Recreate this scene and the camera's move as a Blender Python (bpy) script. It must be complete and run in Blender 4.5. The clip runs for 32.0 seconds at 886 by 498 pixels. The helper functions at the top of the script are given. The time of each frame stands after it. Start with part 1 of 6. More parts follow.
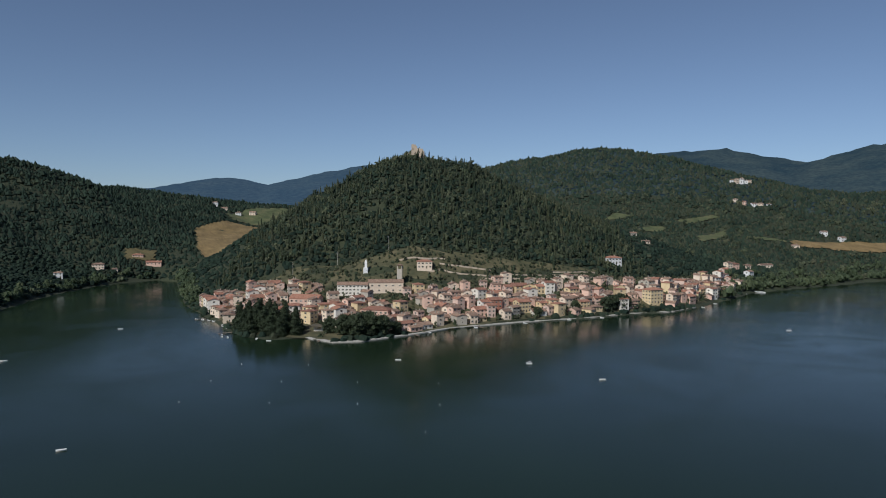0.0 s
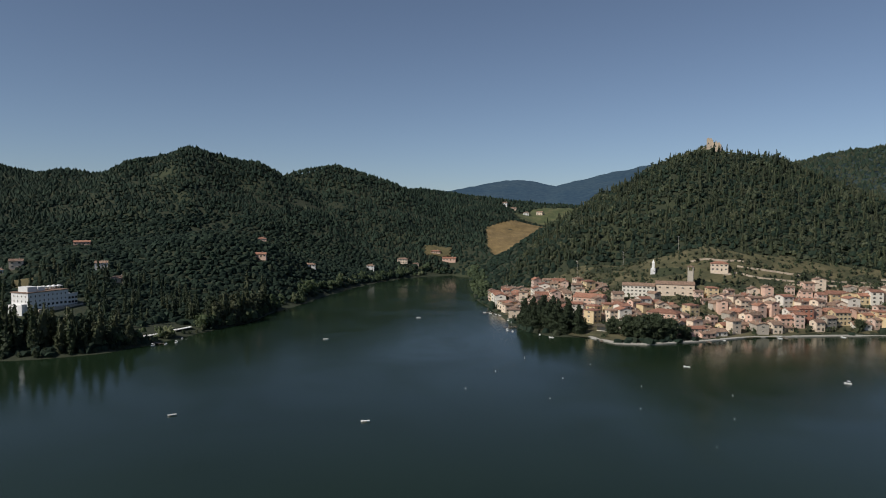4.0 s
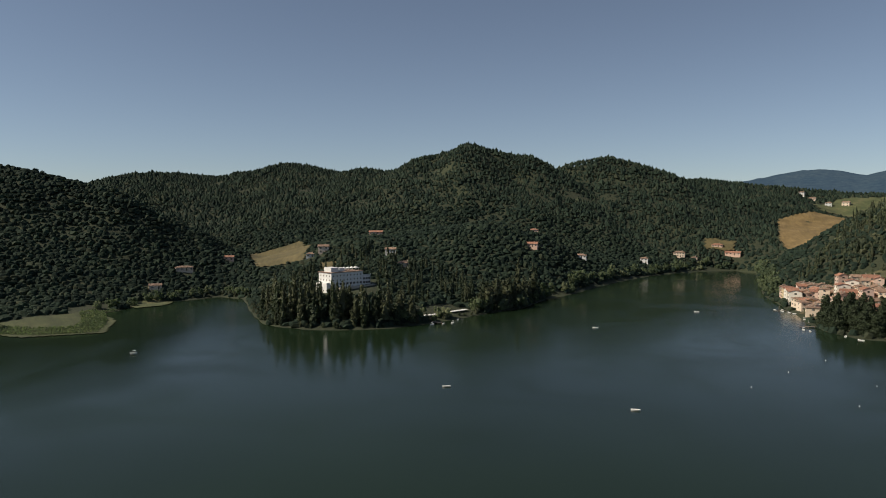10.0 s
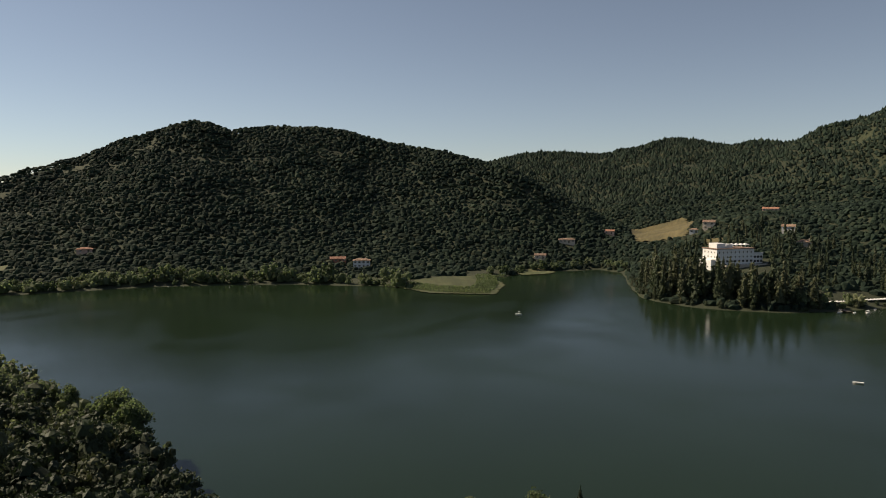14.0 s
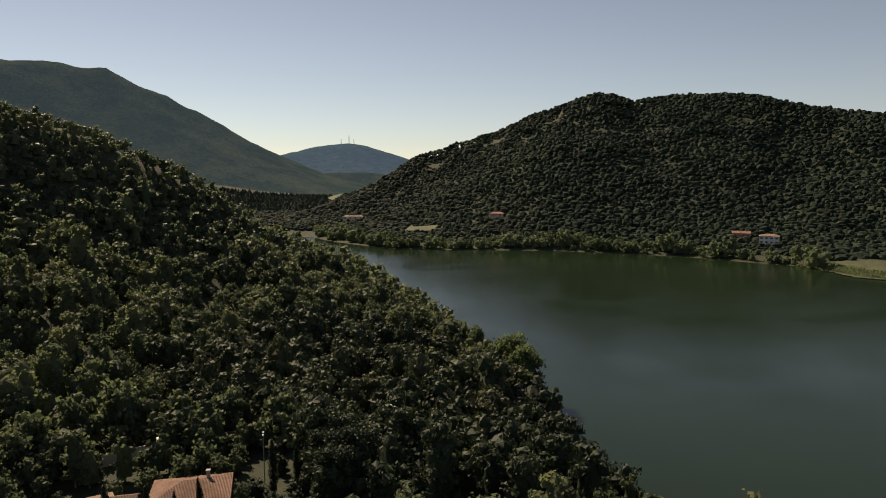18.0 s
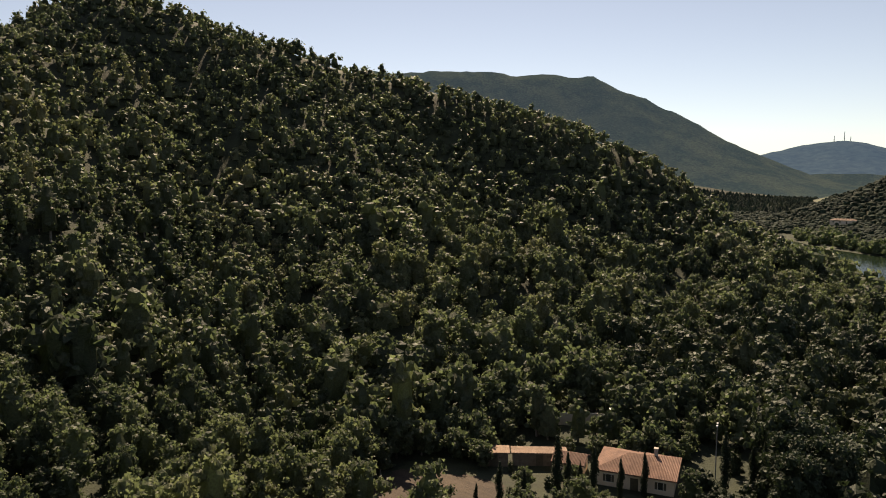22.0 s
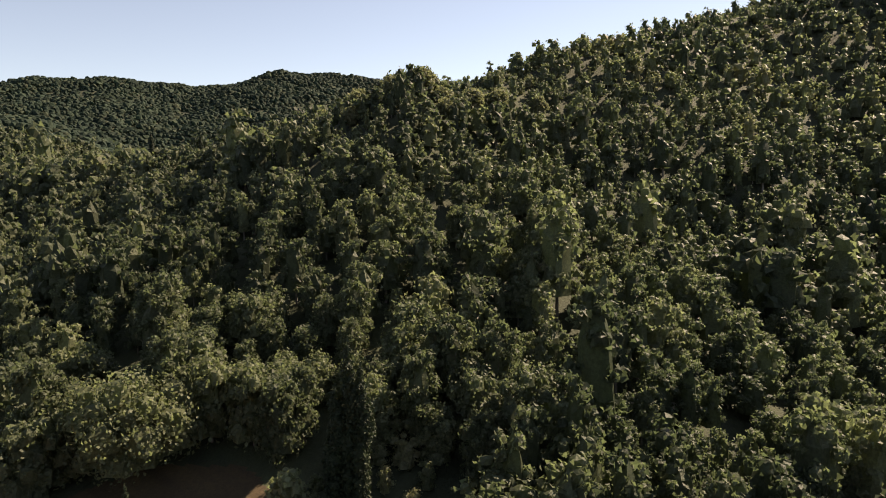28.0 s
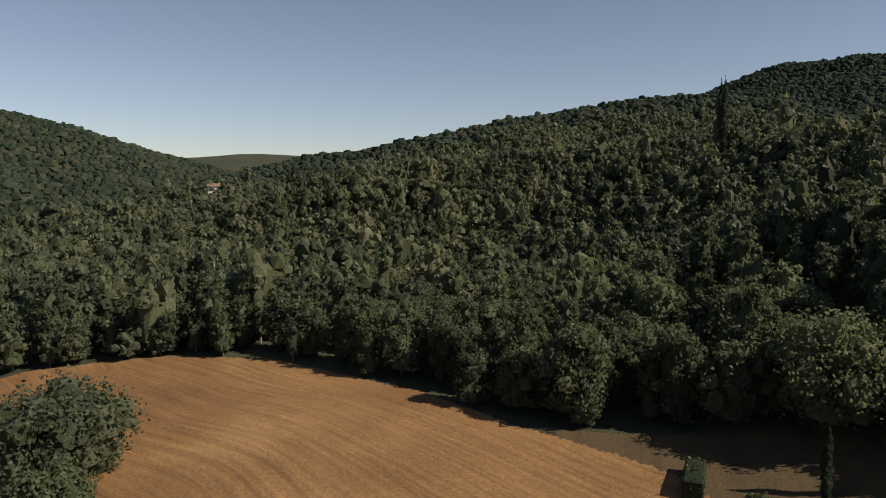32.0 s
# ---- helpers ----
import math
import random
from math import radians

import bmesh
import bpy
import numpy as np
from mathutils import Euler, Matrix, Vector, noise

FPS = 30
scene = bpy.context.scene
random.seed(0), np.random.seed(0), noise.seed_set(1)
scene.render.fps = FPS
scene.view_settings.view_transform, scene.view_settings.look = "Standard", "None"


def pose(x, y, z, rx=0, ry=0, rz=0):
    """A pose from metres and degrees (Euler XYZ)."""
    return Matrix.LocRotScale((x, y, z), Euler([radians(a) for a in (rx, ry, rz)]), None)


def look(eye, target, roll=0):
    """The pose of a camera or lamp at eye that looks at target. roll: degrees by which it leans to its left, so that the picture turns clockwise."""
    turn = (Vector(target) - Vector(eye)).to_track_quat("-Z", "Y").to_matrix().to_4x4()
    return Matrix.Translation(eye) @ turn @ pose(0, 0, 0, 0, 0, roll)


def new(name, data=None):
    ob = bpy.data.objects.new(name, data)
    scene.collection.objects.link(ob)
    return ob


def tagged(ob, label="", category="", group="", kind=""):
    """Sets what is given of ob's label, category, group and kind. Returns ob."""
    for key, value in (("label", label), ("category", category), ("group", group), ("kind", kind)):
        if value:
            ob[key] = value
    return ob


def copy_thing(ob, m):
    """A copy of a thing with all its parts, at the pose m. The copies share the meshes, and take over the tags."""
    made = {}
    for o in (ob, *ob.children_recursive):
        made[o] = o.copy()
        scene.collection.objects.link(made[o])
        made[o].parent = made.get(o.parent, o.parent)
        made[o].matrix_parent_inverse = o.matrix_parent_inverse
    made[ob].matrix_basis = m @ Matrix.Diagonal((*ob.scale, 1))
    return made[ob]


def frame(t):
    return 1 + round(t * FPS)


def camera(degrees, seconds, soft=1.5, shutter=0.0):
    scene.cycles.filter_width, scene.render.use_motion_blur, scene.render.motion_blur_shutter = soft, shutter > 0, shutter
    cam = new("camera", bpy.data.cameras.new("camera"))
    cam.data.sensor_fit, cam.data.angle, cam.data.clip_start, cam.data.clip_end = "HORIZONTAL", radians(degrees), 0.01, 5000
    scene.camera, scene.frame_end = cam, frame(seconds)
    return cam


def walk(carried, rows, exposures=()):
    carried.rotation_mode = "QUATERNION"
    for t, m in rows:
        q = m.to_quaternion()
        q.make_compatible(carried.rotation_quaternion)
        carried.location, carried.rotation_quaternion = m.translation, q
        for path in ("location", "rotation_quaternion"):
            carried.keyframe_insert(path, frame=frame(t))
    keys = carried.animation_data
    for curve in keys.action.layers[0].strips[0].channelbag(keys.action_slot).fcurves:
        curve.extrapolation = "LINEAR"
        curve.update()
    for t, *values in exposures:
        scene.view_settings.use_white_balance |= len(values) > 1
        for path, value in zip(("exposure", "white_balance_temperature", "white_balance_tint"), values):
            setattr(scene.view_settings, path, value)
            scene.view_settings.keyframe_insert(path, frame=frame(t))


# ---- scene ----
cam = camera(64.7, 32.0, 1.0)
PATH = [
    (0.0, -0.00, 0.00, 85.00, 87.25, -0.51, 0.63),
    (0.5, 0.00, 0.84, 84.71, 87.24, -0.58, 6.69),
    (1.0, 0.01, 1.66, 84.42, 87.24, -0.62, 12.50),
    (1.5, 0.04, 2.45, 84.13, 87.25, -0.59, 17.31),
    (2.0, 0.06, 3.20, 83.82, 87.24, -0.61, 19.63),
    (2.5, 0.08, 3.89, 83.50, 87.23, -0.54, 20.69),
    (4.5, -0.06, 6.16, 81.98, 87.12, -0.41, 25.51),
    (5.0, -0.24, 6.86, 81.54, 87.07, -0.37, 27.83),
    (5.5, -0.45, 7.57, 81.07, 87.03, -0.30, 30.38),
    (6.0, -0.68, 8.24, 80.58, 86.96, -0.29, 32.69),
    (6.5, -0.90, 8.84, 80.06, 86.91, -0.22, 34.81),
    (7.0, -1.12, 9.34, 79.50, 86.90, -0.24, 36.90),
    (7.5, -1.34, 9.76, 78.89, 86.87, -0.16, 38.93),
    (8.0, -1.56, 10.11, 78.23, 86.85, -0.11, 40.58),
    (8.5, -1.79, 10.41, 77.50, 86.84, -0.08, 42.27),
    (9.0, -2.05, 10.69, 76.74, 86.83, 0.02, 43.94),
    (9.5, -2.36, 10.96, 75.96, 86.84, 0.05, 45.04),
    (10.0, -2.74, 11.25, 75.16, 86.85, 0.04, 45.76),
    (10.5, -3.23, 11.60, 74.37, 86.67, 0.06, 46.13),
    (11.0, -3.85, 12.03, 73.58, 85.05, 0.10, 46.38),
    (11.5, -4.60, 12.55, 72.81, 84.88, 0.11, 47.46),
    (12.0, -5.49, 13.15, 72.04, 84.93, 0.16, 53.45),
    (12.5, -6.49, 13.80, 71.28, 85.05, 0.15, 60.19),
    (13.0, -7.55, 14.40, 70.54, 85.13, 0.19, 66.15),
    (13.5, -8.59, 14.92, 69.80, 85.20, 0.15, 71.16),
    (14.0, -9.57, 15.32, 69.08, 85.32, 0.24, 76.24),
    (14.5, -10.49, 15.62, 68.36, 85.40, 0.27, 80.76),
    (16.5, -13.28, 15.61, 65.60, 83.90, 0.20, 96.10),
    (17.0, -13.69, 15.63, 65.01, 83.46, 0.18, 100.70),
    (17.5, -14.04, 15.64, 64.44, 83.40, 0.24, 104.50),
    (18.0, -14.38, 15.60, 63.86, 83.48, 0.24, 107.99),
    (18.5, -14.74, 15.50, 63.22, 83.52, 0.29, 111.68),
    (19.0, -15.16, 15.35, 62.54, 83.60, 0.23, 115.16),
    (19.5, -15.61, 15.15, 61.85, 83.63, 0.31, 119.48),
    (20.0, -16.08, 14.93, 61.17, 83.64, 0.29, 124.72),
    (20.5, -16.56, 14.68, 60.52, 83.68, 0.25, 130.46),
    (21.0, -17.01, 14.39, 59.86, 83.74, 0.21, 136.02),
    (21.5, -17.38, 14.05, 59.17, 83.79, 0.20, 140.60),
    (22.0, -17.68, 13.72, 58.45, 83.85, 0.22, 145.13),
    (22.5, -17.92, 13.40, 57.67, 83.91, 0.21, 148.69),
    (23.0, -18.09, 13.13, 56.84, 83.91, 0.20, 151.15),
    (23.5, -18.22, 12.87, 55.96, 83.87, 0.09, 152.87),
    (24.0, -18.31, 12.64, 55.03, 83.79, 0.10, 155.41),
    (24.5, -18.38, 12.41, 54.08, 83.73, -0.01, 161.37),
    (25.0, -18.44, 12.20, 53.12, 83.75, -0.08, 167.72),
    (25.5, -18.49, 12.01, 52.18, 83.71, 0.20, 173.02),
    (27.5, -18.34, 11.63, 48.65, 84.00, 0.55, -166.89),
    (28.0, -18.08, 11.30, 47.74, 84.19, 0.31, -160.94),
    (28.5, -17.81, 10.94, 46.84, 84.24, -0.16, -154.90),
    (29.0, -17.52, 10.62, 45.92, 84.19, -0.25, -149.21),
    (29.5, -17.21, 10.36, 45.05, 84.12, -0.35, -143.33),
    (30.0, -16.91, 10.10, 44.28, 84.01, -0.45, -137.33),
    (30.5, -16.58, 9.78, 43.59, 83.84, -0.40, -130.09),
    (31.0, -16.23, 9.43, 42.92, 83.65, -0.32, -122.24),
    (31.5, -15.90, 9.03, 42.19, 83.52, -0.19, -113.69),
    (32.0, -15.62, 8.62, 41.37, 83.53, 0.05, -105.54),
]
EXPOSURES = [(0, -0.3, 5350, 8), (3, -0.24, 5650, 8), (6, -0.12, 5950, 8), (9, -0.02, 6250, 8), (13, 0.2, 6900, 9), (17, 0.28, 7650, 12), (19, 0.36, 7900, 13), (21, 0.62, 7900, 14), (23, 0.9, 7800, 14), (25, 1.26, 7750, 14), (28, 1.38, 7800, 15), (30, 1.16, 7500, 14), (31, 0.72, 7000, 13), (32, 0.25, 6700, 13)]
walk(cam, [(t, pose(x, y, z, rx, ry, rz)) for t, x, y, z, rx, ry, rz in PATH], EXPOSURES)

# ---- light: afternoon sun over the southern hill, clear sky ----
SUN_AZ, SUN_EL = 146.0, 41.0          # degrees counter-clockwise from +y, and up
world = bpy.data.worlds.new("sky")
scene.world = world
world.use_nodes = True
wn = world.node_tree.nodes
sky = wn.new("ShaderNodeTexSky")
sky.sky_type = "NISHITA"
sky.sun_disc = False
sky.sun_elevation = radians(SUN_EL)
sky.sun_rotation = radians(-SUN_AZ)
sky.altitude = 2200
sky.air_density = 1.0
sky.dust_density = 0.5
sky.ozone_density = 2.6
wn["Background"].inputs["Strength"].default_value = 0.07
tone = wn.new("ShaderNodeHueSaturation")
tone.inputs["Saturation"].default_value = 0.75
world.node_tree.links.new(sky.outputs[0], tone.inputs["Color"])
world.node_tree.links.new(tone.outputs[0], wn["Background"].inputs["Color"])
sun_data = bpy.data.lights.new("sun", "SUN")
sun_data.energy = 5.0
sun_data.angle = radians(0.6)
sun_data.color = (1.0, 0.88, 0.71)
sun = new("sun", sun_data)
to_sun = Vector((-math.sin(radians(SUN_AZ)) * math.cos(radians(SUN_EL)), math.cos(radians(SUN_AZ)) * math.cos(radians(SUN_EL)), math.sin(radians(SUN_EL))))
sun.matrix_world = look(to_sun * 300, (0, 0, 0))


# ---- materials ----
def nodes_of(name):
    m = bpy.data.materials.new(name)
    m.use_nodes = True
    t = m.node_tree
    return m, t, t.nodes["Principled BSDF"], t.nodes["Material Output"]


def ramp(t, fac, stops):
    r = t.nodes.new("ShaderNodeValToRGB")
    r.color_ramp.elements[0].position, r.color_ramp.elements[0].color = stops[0][0], (*stops[0][1], 1)
    r.color_ramp.elements[1].position, r.color_ramp.elements[1].color = stops[-1][0], (*stops[-1][1], 1)
    for p, c in stops[1:-1]:
        e = r.color_ramp.elements.new(p)
        e.color = (*c, 1)
    t.links.new(fac, r.inputs[0])
    return r.outputs[0]


def noise_of(t, scale, detail=4.0, rough=0.55, vec=None, dist=0.0):
    n = t.nodes.new("ShaderNodeTexNoise")
    n.inputs["Scale"].default_value, n.inputs["Detail"].default_value = scale, detail
    n.inputs["Roughness"].default_value, n.inputs["Distortion"].default_value = rough, dist
    if vec is None:
        g = t.nodes.new("ShaderNodeNewGeometry")
        vec = g.outputs["Position"]
    t.links.new(vec, n.inputs["Vector"])
    return n.outputs[0]


def mix(t, a, b, fac, mode="MIX"):
    n = t.nodes.new("ShaderNodeMix")
    n.data_type, n.blend_type = "RGBA", mode
    for sock, v in ((n.inputs[0], fac), (n.inputs[6], a), (n.inputs[7], b)):
        if isinstance(v, (int, float)):
            sock.default_value = v
        elif isinstance(v, tuple):
            sock.default_value = (*v, 1)
        else:
            t.links.new(v, sock)
    return n.outputs[2]


def bump(t, bsdf, height, strength, distance):
    b = t.nodes.new("ShaderNodeBump")
    b.inputs["Strength"].default_value, b.inputs["Distance"].default_value = strength, distance
    t.links.new(height, b.inputs["Height"])
    t.links.new(b.outputs[0], bsdf.inputs["Normal"])


def plain(name, a, b, scale=2.0, rough=0.8, metal=0.0, relief=0.0, vary=0.12):
    """Two tones of one colour mixed at two scales, and a shift from object to object."""
    m, t, bs, _ = nodes_of(name)
    tc = t.nodes.new("ShaderNodeTexCoord")
    n1, n2 = noise_of(t, scale, 5, vec=tc.outputs["Object"]), noise_of(t, scale * 9, 3, vec=tc.outputs["Object"])
    f = t.nodes.new("ShaderNodeMath")
    f.operation = "MULTIPLY_ADD"
    t.links.new(n2, f.inputs[0])
    f.inputs[1].default_value = 0.4
    t.links.new(n1, f.inputs[2])
    c = ramp(t, f.outputs[0], [(0.45, a), (0.95, b)])
    oi = t.nodes.new("ShaderNodeObjectInfo")
    h = t.nodes.new("ShaderNodeHueSaturation")
    mr = t.nodes.new("ShaderNodeMapRange")
    mr.inputs[3].default_value, mr.inputs[4].default_value = 1 - vary, 1 + vary
    t.links.new(oi.outputs["Random"], mr.inputs[0])
    t.links.new(mr.outputs[0], h.inputs["Value"])
    t.links.new(c, h.inputs["Color"])
    t.links.new(h.outputs[0], bs.inputs["Base Color"])
    bs.inputs["Roughness"].default_value, bs.inputs["Metallic"].default_value = rough, metal
    if relief:
        bump(t, bs, n2, 0.6, relief)
    return m


def foliage(name, dark, light, dry, gloss=0.7, through_light=0.55, grain=0.0):
    """Leaves: tone by tree (attribute tint) and by leaf, light passing through from behind."""
    m, t, bs, out = nodes_of(name)
    at = t.nodes.new("ShaderNodeAttribute")
    at.attribute_name = "tint"
    g = t.nodes.new("ShaderNodeNewGeometry")
    c1 = ramp(t, at.outputs["Fac"], [(0.0, dark), (0.7, light), (1.0, dry)])
    leaf = ramp(t, g.outputs["Random Per Island"], [(0.0, (0.78, 0.78, 0.78)), (1.0, (1.2, 1.2, 1.2))])
    patch = ramp(t, noise_of(t, 0.012, 4), [(0.35, (0.85, 0.88, 0.85)), (0.7, (1.15, 1.1, 1.0))])
    c = mix(t, mix(t, c1, leaf, 1.0, "MULTIPLY"), patch, 1.0, "MULTIPLY")
    if grain:
        fine = noise_of(t, grain, 3, 0.65)
        c = mix(t, c, ramp(t, fine, [(0.34, (0.74, 0.75, 0.77)), (0.52, (1, 1, 1)), (0.7, (1.28, 1.28, 1.25))]), 1.0, "MULTIPLY")
        bump(t, bs, fine, 0.5, 0.6 / grain)
    t.links.new(c, bs.inputs["Base Color"])
    bs.inputs["Roughness"].default_value = gloss
    bs.inputs["Specular IOR Level"].default_value = 0.22
    tr = t.nodes.new("ShaderNodeBsdfTranslucent")
    t.links.new(mix(t, c, (1.05, 1.15, 0.85), 1.0, "MULTIPLY"), tr.inputs["Color"])
    mx = t.nodes.new("ShaderNodeMixShader")
    mx.inputs[0].default_value = through_light
    t.links.new(bs.outputs[0], mx.inputs[1])
    t.links.new(tr.outputs[0], mx.inputs[2])
    t.links.new(mx.outputs[0], out.inputs["Surface"])
    return m


# oak tones lifted and blued to take in haze and glare over the slopes
M_OAK = foliage("oak leaves", (0.066, 0.083, 0.056), (0.156, 0.177, 0.112), (0.190, 0.190, 0.128), 0.5, 0.55, 3.0)
# far woods: cooler, darker tones put the distance haze into the leaf colour
M_FARWOOD = foliage("mixed hill woods with haze tint", (0.023, 0.041, 0.032), (0.050, 0.077, 0.055), (0.080, 0.092, 0.062), 0.8, 0.5, 1.2)
M_CONIFER = foliage("conifer needles", (0.020, 0.031, 0.019), (0.046, 0.062, 0.034), (0.072, 0.080, 0.046), 0.6, 0.2, 3.0)
M_WILLOW = foliage("willow leaves", (0.095, 0.125, 0.072), (0.160, 0.195, 0.115), (0.21, 0.225, 0.145), 0.7, 0.55, 1.5)
M_PALEBARK = plain("pale bark", (0.10, 0.088, 0.072), (0.21, 0.19, 0.165), 2.0, 0.9)
M_BARK = plain("bark", (0.05, 0.038, 0.028), (0.14, 0.115, 0.09), 3.0, 0.9, relief=0.05)


def ground_material():
    m, t, bs, _ = nodes_of("hillside ground")
    n1, n2, n3 = noise_of(t, 0.02, 6), noise_of(t, 0.35, 5), noise_of(t, 2.5, 4)
    grass = ramp(t, n2, [(0.3, (0.028, 0.036, 0.014)), (0.6, (0.044, 0.052, 0.021)), (0.8, (0.062, 0.060, 0.030))])
    wood = ramp(t, n2, [(0.3, (0.016, 0.022, 0.010)), (0.7, (0.034, 0.040, 0.017))])
    f = ramp(t, n1, [(0.5, (0, 0, 0)), (0.7, (1, 1, 1))])
    t.links.new(mix(t, wood, grass, f), bs.inputs["Base Color"])
    bs.inputs["Roughness"].default_value = 0.95
    bump(t, bs, n3, 0.7, 0.3)
    return m


def stubble_material(name, a, b, c, angle, pitch=0.9, bend=1.5):
    """A mown field: straw in curving swaths."""
    m, t, bs, _ = nodes_of(name)
    g = t.nodes.new("ShaderNodeNewGeometry")
    mp = t.nodes.new("ShaderNodeMapping")
    mp.inputs["Rotation"].default_value = (0, 0, radians(angle))
    t.links.new(g.outputs["Position"], mp.inputs["Vector"])
    drift = t.nodes.new("ShaderNodeVectorMath")
    drift.operation = "MULTIPLY_ADD"
    soft_n = t.nodes.new("ShaderNodeTexNoise")
    soft_n.inputs["Scale"].default_value, soft_n.inputs["Detail"].default_value = 0.025, 1.0
    t.links.new(mp.outputs[0], soft_n.inputs["Vector"])
    t.links.new(soft_n.outputs["Color"], drift.inputs[0])
    drift.inputs[1].default_value = (0, 8 * bend, 0)
    t.links.new(mp.outputs[0], drift.inputs[2])
    mp2 = t.nodes.new("ShaderNodeMapping")
    mp2.inputs["Scale"].default_value = (0.05 * pitch, 1.5 * pitch, 0.2)
    t.links.new(drift.outputs[0], mp2.inputs["Vector"])
    w = noise_of(t, 1.0, 5, 0.7, mp2.outputs[0])
    n1, n2 = noise_of(t, 0.06, 5), noise_of(t, 3.0, 6, 0.7)
    base = ramp(t, n1, [(0.35, a), (0.55, b), (0.72, c)])
    rows = ramp(t, w, [(0.3, (0.66, 0.62, 0.58)), (0.5, (1.0, 1.0, 1.0)), (0.7, (1.3, 1.3, 1.25))])
    fine = ramp(t, n2, [(0.35, (0.7, 0.68, 0.66)), (0.65, (1.2, 1.2, 1.15))])
    t.links.new(mix(t, mix(t, base, rows, 1.0, "MULTIPLY"), fine, 1.0, "MULTIPLY"), bs.inputs["Base Color"])
    bs.inputs["Roughness"].default_value = 0.9
    bump(t, bs, n2, 0.8, 0.12)
    return m


def water_material():
    m, t, bs, _ = nodes_of("lake water")
    g = t.nodes.new("ShaderNodeNewGeometry")
    n1, n2 = noise_of(t, 0.006, 4), noise_of(t, 0.9, 3, 0.6)
    t.links.new(ramp(t, n1, [(0.35, (0.0088, 0.0172, 0.0080)), (0.65, (0.0122, 0.0232, 0.0110))]), bs.inputs["Base Color"])
    t.links.new(ramp(t, noise_of(t, 0.012, 3, dist=1.5), [(0.4, (0.13,) * 3), (0.7, (0.23,) * 3)]), bs.inputs["Roughness"])
    bs.inputs["IOR"].default_value = 1.33
    bs.inputs["Specular IOR Level"].default_value = 0.34
    bump(t, bs, n2, 0.15, 0.12)
    return m


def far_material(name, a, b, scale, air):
    """Backdrop of wooded slopes so far off that single trees no longer show; air: emission standing in for the blue
    daylight scattered before them.
    """
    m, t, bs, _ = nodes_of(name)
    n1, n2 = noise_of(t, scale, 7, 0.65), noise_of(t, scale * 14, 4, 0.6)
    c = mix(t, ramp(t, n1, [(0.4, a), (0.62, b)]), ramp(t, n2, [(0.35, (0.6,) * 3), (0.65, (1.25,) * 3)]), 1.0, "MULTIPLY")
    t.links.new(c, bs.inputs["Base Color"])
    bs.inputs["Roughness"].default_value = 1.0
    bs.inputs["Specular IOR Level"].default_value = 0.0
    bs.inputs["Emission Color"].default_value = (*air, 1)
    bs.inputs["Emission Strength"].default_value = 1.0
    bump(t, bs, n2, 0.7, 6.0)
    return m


M_GROUND = ground_material()
M_WATER = water_material()
M_STUBBLE = stubble_material("stubble straw", (0.175, 0.090, 0.033), (0.225, 0.124, 0.047), (0.275, 0.16, 0.066), -31, 1.0, 1.5)
M_WHEAT = stubble_material("ripe wheat", (0.15, 0.105, 0.040), (0.205, 0.142, 0.058), (0.245, 0.175, 0.078), 60, 0.4)
M_MEADOW = stubble_material("meadow grass", (0.055, 0.070, 0.026), (0.085, 0.095, 0.038), (0.13, 0.118, 0.055), 20, 0.5)
M_WALLS = [plain("plaster " + n, a, b, 0.6, 0.85, relief=0.01) for n, a, b in (
    ("cream", (0.64, 0.51, 0.39), (0.76, 0.63, 0.49)), ("pale", (0.70, 0.64, 0.55), (0.80, 0.75, 0.66)),
    ("pink", (0.60, 0.39, 0.30), (0.70, 0.49, 0.38)), ("ochre", (0.58, 0.44, 0.25), (0.68, 0.54, 0.33)),
    ("stone grey", (0.34, 0.30, 0.25), (0.46, 0.41, 0.34)), ("brick red", (0.42, 0.17, 0.11), (0.52, 0.23, 0.15)),
    ("rose", (0.56, 0.40, 0.33), (0.66, 0.49, 0.40)))]
M_WHITE = plain("white plaster", (0.62, 0.61, 0.59), (0.74, 0.73, 0.71), 0.5, 0.8)
M_STONE = plain("castle stone", (0.34, 0.27, 0.20), (0.50, 0.41, 0.31), 0.5, 0.9, relief=0.05)
M_GLASS = plain("dark window", (0.02, 0.022, 0.025), (0.05, 0.055, 0.06), 1.0, 0.15)
M_SHUTTER = plain("green brown shutter", (0.06, 0.055, 0.035), (0.12, 0.095, 0.06), 2.0, 0.7)
M_CONCRETE = plain("pale concrete", (0.36, 0.34, 0.30), (0.50, 0.47, 0.42), 0.4, 0.9)
M_METAL = plain("grey metal", (0.20, 0.21, 0.22), (0.32, 0.33, 0.34), 2.0, 0.6, 0.4)
M_WOOD = plain("weathered wood", (0.12, 0.09, 0.065), (0.24, 0.19, 0.14), 2.0, 0.85)


